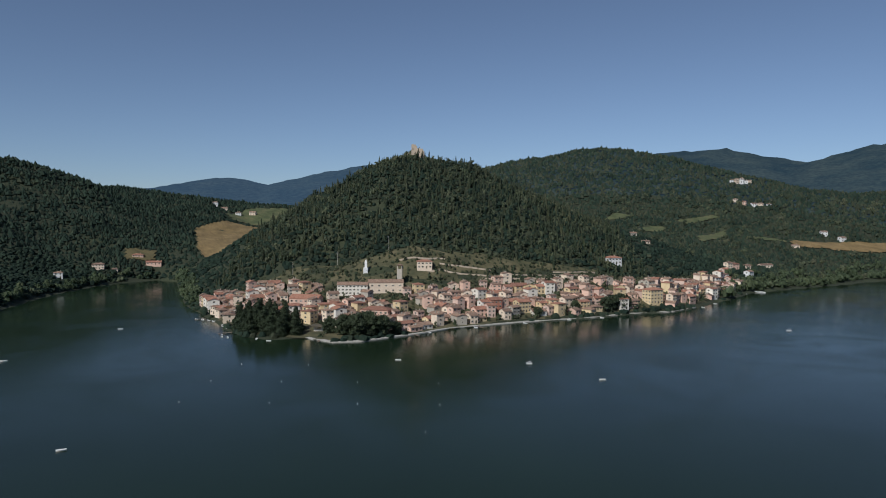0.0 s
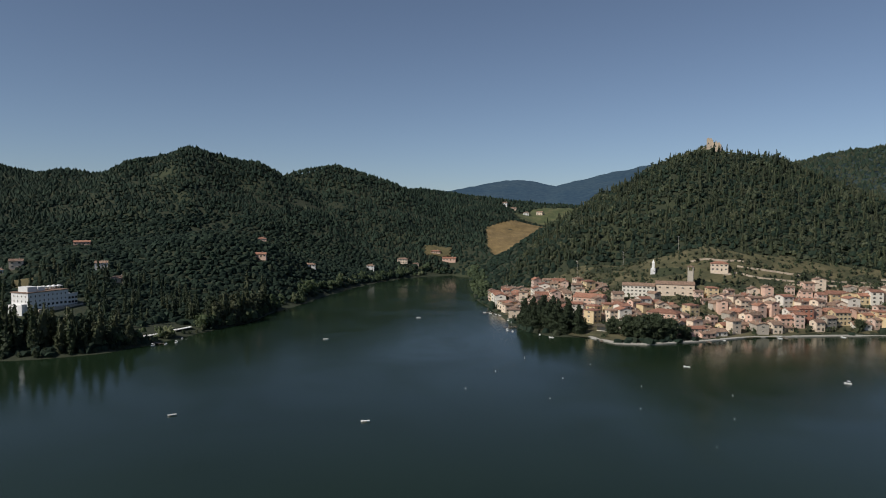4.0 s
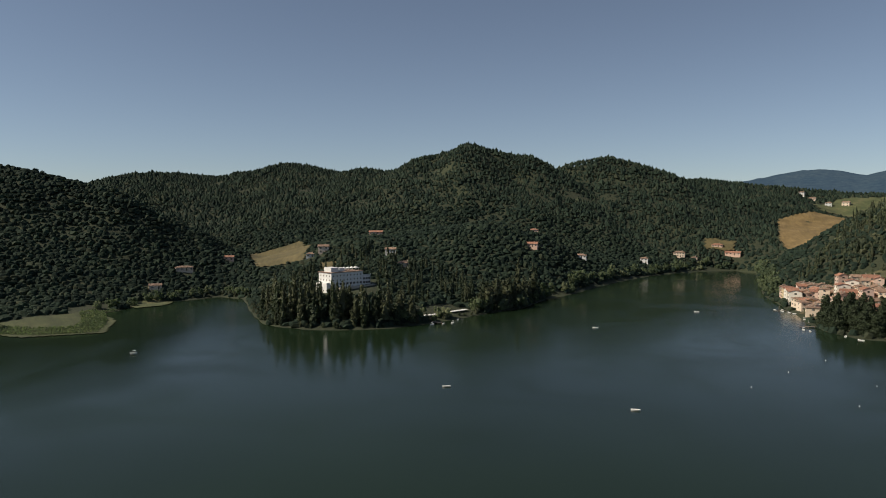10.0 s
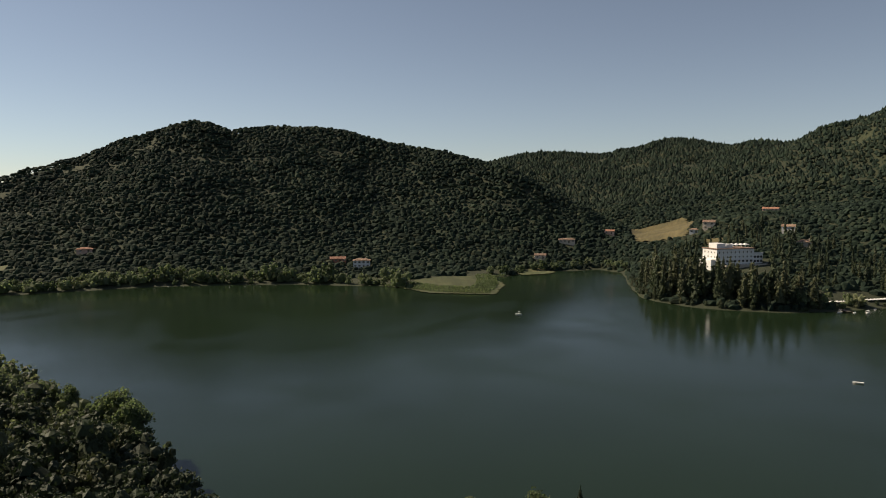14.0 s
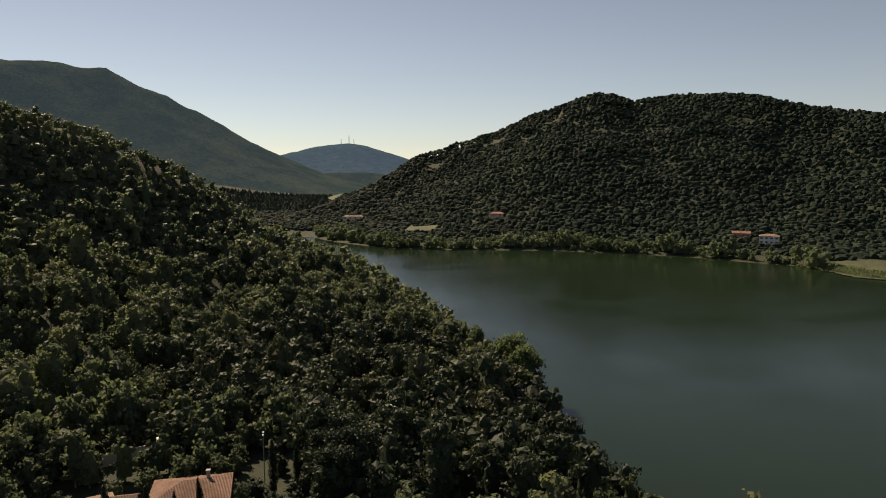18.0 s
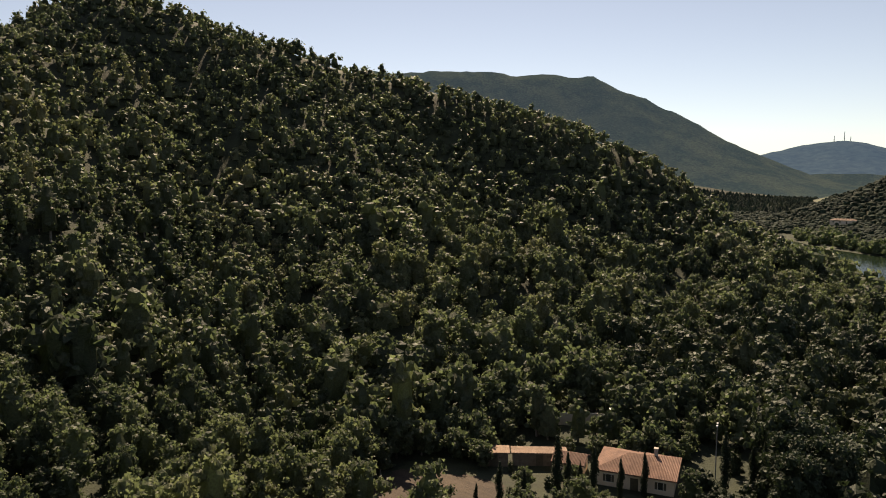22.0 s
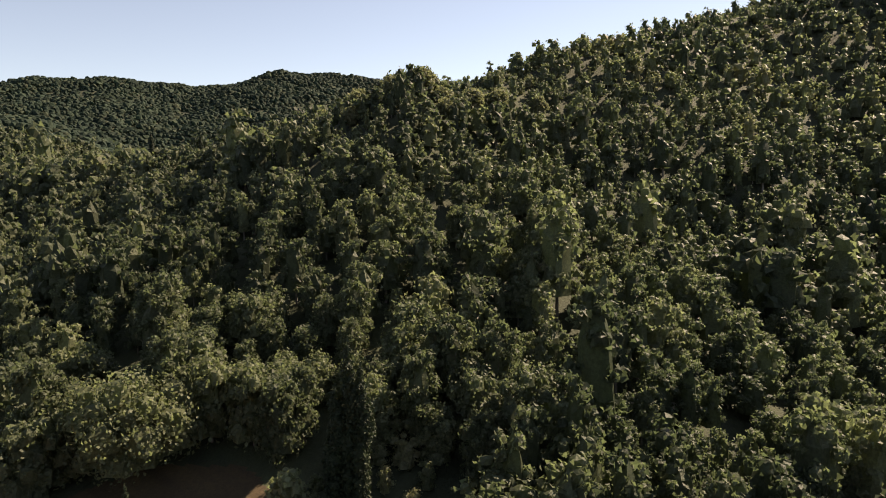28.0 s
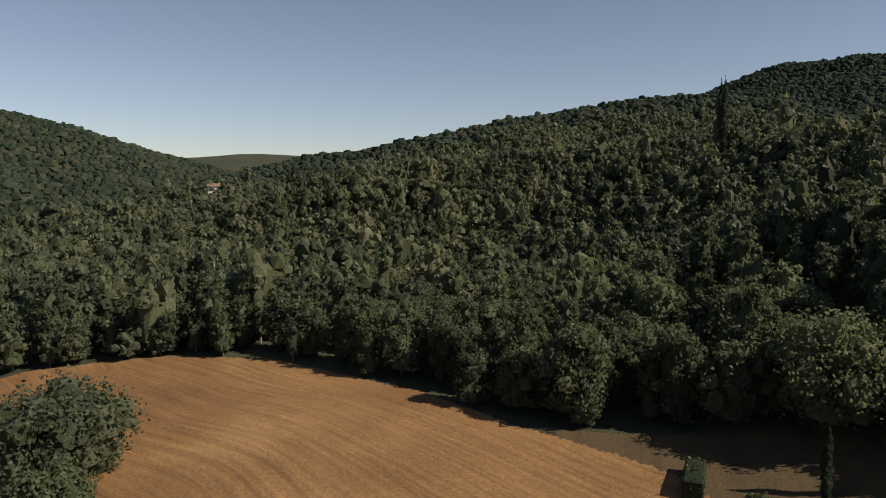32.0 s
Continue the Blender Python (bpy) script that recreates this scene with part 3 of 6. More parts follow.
CLEARINGS = EAST_PATCHES + [POINT_FIELD, VALLEY_WEST, LAKE_MEADOW, SHORE_LAWN, END_FIELD, LAWN, BROWN_FIELD, HOUSE_YARD, WHEAT, MEADOW_N, HILL_FIELD, SHORE_FIELD, LOW_FIELD, EAST_FIELD, VALLEY_FIELD, TOWN, MARSH]
HOUSE_SPOTS = [(-121, -85.5, 9), (-88.4, -93.6, 5), (-128, -60, 4)]


def wooded(x, y, sd, keep=3.0):
    ok = sd > keep
    for poly in CLEARINGS:
        ok &= ~in_poly(x, y, poly)
    for hx, hy, r in HOUSE_SPOTS:
        ok &= np.hypot(x - hx, y - hy) > r
    return ok


SHAPES = ((1, 1), (0.85, 1.15), (1.15, 0.95), (0.75, 1.3), (1.0, 1.1), (0.9, 0.85))
NEAR_V = [clump_crown(100 + k, 15, 500, 0.2, 2.05 * w, 6.6 * h, 1.4) for k, (w, h) in enumerate(SHAPES + SHAPES)]
BUSH_V = [clump_crown(160 + k, 12, 420, 0.24, 2.75 * w, 6.4 * h, 0.0) for k, (w, h) in enumerate(SHAPES)]
MID_V = [clump_crown(200 + k, 11, 100, 0.34, 2.15 * w, 6.2 * h, 1.0) for k, (w, h) in enumerate(SHAPES + SHAPES)]
OUTER_V = [clump_crown(220 + k, 4, 46, 0.5, 2.7 * w, 6.2 * h, 0.6, sides=4) for k, (w, h) in enumerate(SHAPES + SHAPES)]


def far_tree(seed, wide, tall, rings=((0.72, 0.84, 0.0), (1.0, 0.2, 0.5)), sides=5):
    """An uneven rounded crown for woods a long way off."""
    r = np.random.default_rng(seed)
    v = [(r.normal(0, 0.2) * wide, r.normal(0, 0.2) * wide, tall)]
    for rad, z, off in rings:
        for j in range(sides):
            q, f = 6.2832 * (j + off) / sides, 1 + r.uniform(-0.34, 0.34)
            v.append((wide * rad * f * math.cos(q), wide * rad * f * math.sin(q), tall * (z + r.uniform(-0.1, 0.1))))
    t = [(0, 1 + j, 1 + (j + 1) % sides) for j in range(sides)]
    for j in range(sides if len(rings) > 1 else 0):
        a, b, n = 1 + j, 1 + (j + 1) % sides, sides
        t += [(a, a + n, b), (b, a + n, b + n)]
    return np.array(v), np.array(t)


FAR_V = [far_tree(300 + k, 3.2 * w * (0.88 if k > 5 else 1), 2.9 * h * (1.1 if k > 5 else 1)) for k, (w, h) in enumerate(SHAPES + SHAPES)]
FARTHER_V = [far_tree(330 + k, 3.7 * w, 5.2 * h, ((1.0, 0.12, 0.0),)) for k, (w, h) in enumerate(SHAPES + SHAPES)]
SPINDLE_V = [crown(400 + k, 150, 0.55, 6, 1.7 * w, 13 * h, 0.2, "spindle", single=True, rough=0.34, fill=0.74) for k, (w, h) in enumerate(((1, 1), (0.8, 1.1), (1.2, 0.9)))]
CONE_V = [crown(420 + k, 36, 0.7, 4, 2.2 * w, 11 * h, 0.2, "cone", single=True) for k, (w, h) in enumerate(((1, 1), (0.8, 1.1), (1.1, 0.9)))]


def plant(name, label, variants, x, y, seed, small, big, mat, sink=0.6, category="trees", tone=0.0, emergent=0.0, trunks=0.0):
    r = np.random.default_rng(seed)
    n = len(x)
    s = small + (big - small) * r.beta(1.3, 2.2, n) * (1.0 + 0.3 * waves(x, y, 45, 14))
    high = np.maximum(land(x, y), 0.1)
    if emergent:
        s = s * np.where(r.uniform(0, 1, n) < emergent * (high < 55), r.uniform(1.2, 1.55, n), 1.0) * np.interp(high, (12, 35, 70, 130), (1.15, 1.0, 0.85, 0.75))
    scale = np.stack([s * r.uniform(0.9, 1.12, n), s * r.uniform(0.85, 1.15, n)], 1)
    pos = np.stack([x, y, high - sink], 1)
    tint = np.clip(r.beta(1.5, 1.9, n) + 0.2 * waves(x, y, 70, 9) + 0.12 * waves(x, y, 300, 12) + tone, 0, 1)
    V, T, K = scatter(variants, r.integers(0, len(variants), n), pos, scale, r.uniform(0, 6.28, n), tint)
    ob = new(name, tri_mesh(name, V, T, [mat], K))
    if trunks:
        q = np.array([(math.cos(a) * f, math.sin(a) * f, z) for z, f in ((-0.6, 1.0), (4.2, 0.6)) for a in (0, 1.571, 3.142, 4.712)])
        stem = (q * (trunks, trunks, 1), np.array([(j, (j + 1) % 4, 4 + j) for j in range(4)] + [((j + 1) % 4, 4 + (j + 1) % 4, 4 + j) for j in range(4)]))
        V, T, K = scatter([stem], np.zeros(n, int), pos, scale, r.uniform(0, 6.28, n), tint)
        tagged(new("tree_trunks", tri_mesh("tree_trunks", V, T, [M_PALEBARK])), "slim pale grey trunks standing in the wood", "trunks", kind="stuff")
    return tagged(ob, label, category, kind="stuff")


def toward_lake(x, y):
    """How far the slope looks towards the lake (plus) or away from it (minus)."""
    e = 12.0
    gx, gy = (land(x + e, y) - land(x - e, y)) / (2 * e), (land(x, y + e) - land(x, y - e)) / (2 * e)
    lx, ly = -100 - x, 200 - y
    return -(gx * lx + gy * ly) / np.hypot(lx, ly)


# ---- helpers for built things ----
def part(name, bm, mat, parent, label="", m=None):
    me = bpy.data.meshes.new(name)
    bm.normal_update()
    bm.to_mesh(me)
    bm.free()
    me.materials.append(mat)
    ob = new(name, me)
    ob.parent = parent
    if m is not None:
        ob.matrix_basis = m
    return tagged(ob, label)


def shared(name, me, parent, m, label=""):
    ob = new(name, me)
    ob.parent = parent
    ob.matrix_basis = m
    return tagged(ob, label)


def thing(name, label, category, x=0, y=0, z=None, turn=0, group=""):
    ob = new(name)
    ob.empty_display_size = 0.5
    z = float(np.maximum(land(np.array([float(x)]), np.array([float(y)]))[0], 0.05)) if z is None else z
    ob.matrix_basis = pose(x, y, z, 0, 0, turn)
    return tagged(ob, label, category, group)


def box(bm, x0, x1, y0, y1, z0, z1, bevel=0.0):
    r = bmesh.ops.create_cube(bm, size=1.0)
    for v in r["verts"]:
        v.co = ((x0 + x1) / 2 + v.co.x * (x1 - x0), (y0 + y1) / 2 + v.co.y * (y1 - y0), (z0 + z1) / 2 + v.co.z * (z1 - z0))
    if bevel:
        es = list({e for v in r["verts"] for e in v.link_edges})
        bmesh.ops.bevel(bm, geom=es, offset=bevel, segments=1, affect="EDGES")
    return bm


def tube(bm, pts, radii, sides=6):
    """A tapered limb through the points."""
    rings = []
    for i, p in enumerate(pts):
        p = Vector(p)
        a = Vector(pts[min(i + 1, len(pts) - 1)]) - Vector(pts[max(i - 1, 0)])
        q = a.to_track_quat("Z", "Y")
        rings.append([bm.verts.new(p + q @ Vector((radii[i] * math.cos(6.2832 * k / sides), radii[i] * math.sin(6.2832 * k / sides), 0))) for k in range(sides)])
    for r0, r1 in zip(rings, rings[1:]):
        for k in range(sides):
            bm.faces.new((r0[k], r0[(k + 1) % sides], r1[(k + 1) % sides], r1[k]))
    bm.faces.new(rings[-1])
    bm.faces.new(rings[0][::-1])
    return bm


def prism(bm, profile, y0, y1):
    """A profile in x and z drawn out along y."""
    a = [bm.verts.new((x, y0, z)) for x, z in profile]
    b = [bm.verts.new((x, y1, z)) for x, z in profile]
    n = len(profile)
    bm.faces.new(a)
    bm.faces.new(b[::-1])
    for k in range(n):
        bm.faces.new((a[k], b[k], b[(k + 1) % n], a[(k + 1) % n]))
    bmesh.ops.recalc_face_normals(bm, faces=bm.faces)
    return bm


def gable_roof(bm, w, d, z, rise, over=0.45, thick=0.22):
    """Ridge along x; eaves at y = -d/2 and d/2."""
    h, s = d / 2 + over, rise / (d / 2)
    prof = [(-h, z - over * s), (0, z + rise), (h, z - over * s), (h, z - over * s + thick), (0, z + rise + thick), (-h, z - over * s + thick)]
    prism(bm, prof, -w / 2 - over, w / 2 + over)
    bmesh.ops.rotate(bm, verts=bm.verts, cent=(0, 0, 0), matrix=Matrix.Rotation(radians(90), 3, "Z"))
    return bm


def hip_roof(bm, w, d, z, rise, over=0.5, thick=0.22):
    W, D, k = w / 2 + over, d / 2 + over, max(w - d, 0) / 2
    z0 = z - over * rise / (d / 2)
    lo = [bm.verts.new(c) for c in ((-W, -D, z0), (W, -D, z0), (W, D, z0), (-W, D, z0))]
    mid = [bm.verts.new((v.co.x, v.co.y, z0 + thick)) for v in lo]
    r0, r1 = bm.verts.new((-k - 0.05, 0, z + rise)), bm.verts.new((k + 0.05, 0, z + rise))
    bm.faces.new(lo[::-1])
    for i in range(4):
        bm.faces.new((lo[i], lo[(i + 1) % 4], mid[(i + 1) % 4], mid[i]))
    bm.faces.new((mid[0], mid[1], r1, r0))
    bm.faces.new((mid[2], mid[3], r0, r1))
    bm.faces.new((mid[1], mid[2], r1))
    bm.faces.new((mid[3], mid[0], r0))
    return bm


def window_mesh(w, h, shutters=True):
    """Framed opening with a recessed dark pane and open shutters, in one piece; stands on y = 0 and looks to -y."""
    bm = bmesh.new()
    k = w / 2 if shutters else 0.0
    xs, zs = [-w / 2 - k - 0.1, -w / 2 - 0.08, -w / 2, w / 2, w / 2 + 0.08, w / 2 + k + 0.1], [-0.1, 0.0, h, h + 0.1]
    g = [[bm.verts.new((x, -0.08, z)) for z in zs] for x in xs]
    for i in range(5):
        for j in range(3):
            f = bm.faces.new((g[i][j], g[i + 1][j], g[i + 1][j + 1], g[i][j + 1]))
            f.material_index = 1 if i == 2 and j == 1 else 2 if shutters and i in (0, 4) and j == 1 else 0
    bm.faces.ensure_lookup_table()
    pane = next(f for f in bm.faces if f.material_index == 1)
    bmesh.ops.inset_region(bm, faces=[pane], thickness=0.04, depth=-0.07)
    rim = [e for e in bm.edges if e.is_boundary]
    ext = bmesh.ops.extrude_edge_only(bm, edges=rim)
    for v in ext["geom"]:
        if isinstance(v, bmesh.types.BMVert):
            v.co.y = 0.03
    bmesh.ops.recalc_face_normals(bm, faces=bm.faces)
    me = bpy.data.meshes.new("window")
    bm.to_mesh(me)
    bm.free()
    for m in (M_WALLS[1], M_GLASS, M_SHUTTER):
        me.materials.append(m)
    return me


WIN = window_mesh(0.8, 1.25)
WIN_SMALL = window_mesh(0.75, 1.1, False)
WIN_WIDE = window_mesh(1.8, 1.5, False)
DOOR_BM = box(box(box(bmesh.new(), -0.65, -0.5, -0.06, 0.04, 0, 2.2), 0.5, 0.65, -0.06, 0.04, 0, 2.2), -0.5, 0.5, -0.03, 0.03, 0, 2.15)
DOOR = bpy.data.meshes.new("door")
DOOR_BM.to_mesh(DOOR)
DOOR.materials.append(M_SHUTTER)


def house(w, d, storeys, wall, roof, kind="gable", cols=3, label="", side=2, x=0, y=0, z=None, turn=0, name="house", group="houses of the lakeside town", high=3.0, chimneys=1, rise=None):
    """A house whose front looks to -y: walls on a footing, roof, windows, door, chimneys."""
    hgt = storeys * high
    ob = thing(name, label, "house", x, y, z, turn, group)
    bm = bmesh.new()
    box(bm, -w / 2, w / 2, -d / 2, d / 2, -3.0, hgt)
    rise = rise or d * 0.2
    if kind == "gable":
        prism_bm = bmesh.new()
        prism(prism_bm, [(-d / 2, hgt - 0.01), (d / 2, hgt - 0.01), (0, hgt + rise)], -w / 2, w / 2)
        bmesh.ops.rotate(prism_bm, verts=prism_bm.verts, cent=(0, 0, 0), matrix=Matrix.Rotation(radians(90), 3, "Z"))
        tmp = bpy.data.meshes.new("tmp")
        prism_bm.to_mesh(tmp)
        prism_bm.free()
        bm.from_mesh(tmp)
        bpy.data.meshes.remove(tmp)
    wl = part("wall", bm, wall, ob)
    part("roof", (gable_roof if kind == "gable" else hip_roof)(bmesh.new(), w, d, hgt, rise), roof, ob)
    for s in range(storeys):
        for c in range(cols):
            px = -w / 2 + w * (c + 0.5) / cols
            if s == 0 and c == cols // 2:
                shared("door", DOOR, ob, pose(px, -d / 2 - 0.01, 0))
            else:
                shared("window", WIN, ob, pose(px, -d / 2 - 0.01, s * high + 0.95))
        for c in range(side):
            py = -d / 2 + d * (c + 0.5) / side
            shared("window", WIN_SMALL if s == 0 else WIN, ob, pose(w / 2 + 0.01, py, s * high + 0.95, 0, 0, 90))
            shared("window", WIN_SMALL if s == 0 else WIN, ob, pose(-w / 2 - 0.01, py, s * high + 0.95, 0, 0, -90))
    for c in range(chimneys):
        bm = bmesh.new()
        cx, cy = w * (0.22 if c == 0 else -0.3), d * 0.14
        box(bm, cx - 0.3, cx + 0.3, cy - 0.3, cy + 0.3, hgt + rise * 0.5, hgt + rise + 0.8, 0.03)
        box(bm, cx - 0.38, cx + 0.38, cy - 0.38, cy + 0.38, hgt + rise + 0.8, hgt + rise + 0.92)
        part("chimney", bm, M_WALLS[4], ob)
    return ob


# ---- castle on its hill ----
def build_castle():
    x, y = -46.0, 912.0
    ob = thing("castle", "ruined tan stone castle with a square keep on the hilltop", "castle", x, y, float(land(np.array([x]), np.array([y]))[0]) - 4.5)

    def ruin(bm, x0, x1, y0, y1, tops, t=1.2):
        """A wall with a broken top."""
        n = len(tops)
        for i, h in enumerate(tops):
            a, b = x0 + (x1 - x0) * i / n, x0 + (x1 - x0) * (i + 1) / n
            box(bm, a, b + 0.02, y0, y0 + t, 0, h)
            box(bm, a, b + 0.02, y1 - t, y1, 0, h * 0.92)
        box(bm, x0, x0 + t, y0 + t, y1 - t, 0, tops[0]), box(bm, x1 - t, x1, y0 + t, y1 - t, 0, tops[-1])
        return bm
    part("keep", ruin(bmesh.new(), -5.5, 1.5, -4, 4, (20, 20.5, 19.5, 20, 18)), M_STONE, ob)
    part("curtain_wall", ruin(bmesh.new(), 1.52, 11, -6, 6, (15, 14.5, 15.5, 14, 14.5, 12)), M_STONE, ob)
    part("outer_wall", ruin(bmesh.new(), -12, -5.52, -6, 6, (7.5, 8.5, 9, 8)), M_STONE, ob)
    # openings are dark plates set on the walls in place of shaded holes
    for px, pz in ((-3.5, 13), (-0.5, 9), (5, 9), (8.5, 8)):
        part("opening", box(bmesh.new(), px - 0.5, px + 0.5, -6.06 if px > 2 else -4.06, -5.9 if px > 2 else -3.9, pz, pz + 1.6), M_GLASS, ob)


build_castle()


# ---- the town ----
def build_town():
    r = np.random.default_rng(77)
    roofs, kinds = [M_ROOF, M_ROOF_OLD, M_ROOF_OLD], ["gable", "gable", "hip"]
    tone = ("cream", "pale", "pink", "ochre", "grey stone", "brick red", "rose")
    models = []
    for k in range(30):
        w, d, st = r.uniform(6, 12.5), r.uniform(6, 9.5), int(r.choice([2, 3, 3, 2, 1]))
        wi = int(r.choice([0, 1, 2, 0, 6, 4, 0, 1, 2, 0, 6, 1, 0, 4, 2, 3]))
        ri = int(r.integers(0, 3))
        lab = f"{tone[wi]} plastered {('single', 'two', 'three')[st - 1]}-storey town house with {'terracotta' if ri < 1 else 'weathered'} tile roof"
        models.append((house(w, d, st, M_WALLS[wi], roofs[ri], kinds[int(r.integers(0, 3))], cols=2 if w < 10 else 3, label=lab, side=1, chimneys=int(r.integers(0, 3)), high=r.uniform(2.6, 3.1), rise=d * r.uniform(0.13, 0.24)), w, d))
    shore = [np.array(p, float) for p in NORTH_SHORE[4:21]]
    used = [False] * len(models)
    placed = []
    for row, off in enumerate((10.5, 20, 29.5, 39, 49, 60, 71, 82, 93)):
        for a, b in zip(shore, shore[1:]):
            seg = b - a
            L = np.hypot(*seg)
            nrm = np.array([seg[1], -seg[0]]) / L
            if nrm[1] < 0 and abs(nrm[0]) < 0.95:
                nrm = -nrm
            n = max(1, int(round(L / 8.6)))
            for i in range(n):
                p = a + seg * ((i + 0.5) / n) + nrm * (off + r.uniform(-3, 3)) + seg / L * r.uniform(-1.5, 1.5)
                sdp = shore_distance(p[:1], p[1:])[0]
                if sdp < 8 or sdp < off * 0.72:
                    continue
                deep = np.interp(p[0], [-235, -190, -120, 30, 130, 190, 330], [22, 52, 98, 86, 70, 56, 30])
                if sdp > deep or r.uniform() < 0.07 + 0.26 * (sdp / deep) ** 2:
                    continue
                if in_poly(p[0], p[1], PARK) or in_poly(p[0], p[1], PARK_B) or any(np.hypot(p[0] - q[0], p[1] - q[1]) < q[2] for q in SPECIAL):
                    continue
                if any(np.hypot(p[0] - q[0], p[1] - q[1]) < 7.3 for q in placed):
                    continue
                k = int(r.integers(0, len(models)))
                src, w, d = models[k]
                turn = math.degrees(math.atan2(nrm[1], nrm[0])) - 90 + r.uniform(-16, 16)
                if r.uniform() < 0.4:
                    turn += 90
                z = float(land(p[:1], p[1:])[0]) + 0.2
                m = pose(p[0], p[1], z, 0, 0, turn)
                if used[k]:
                    copy_thing(src, m)
                else:
                    src.matrix_basis, used[k] = m, True
                placed.append(p)
    for k, (src, w, d) in enumerate(models):
        if not used[k]:
            for o in list(src.children_recursive) + [src]:
                bpy.data.objects.remove(o)
    print("town houses", len(placed))
    return placed


PARK = [(-172, 528), (-150, 496), (-142, 477), (-120, 467), (-99, 474), (-96, 500), (-112, 520), (-140, 545)]
PARK_B = [(-88, 470), (-60, 463), (-36, 480), (-40, 500), (-62, 496), (-84, 496)]
SPECIAL = [(-45, 624, 8), (-54, 606, 17), (-80, 600, 15), (-58, 532, 15), (185, 640, 12), (36, 574, 9), (61, 578, 9), (-90, 494, 15), (-28, 640, 9), (-120, 570, 16)]
TOWN_HOUSES = build_town()


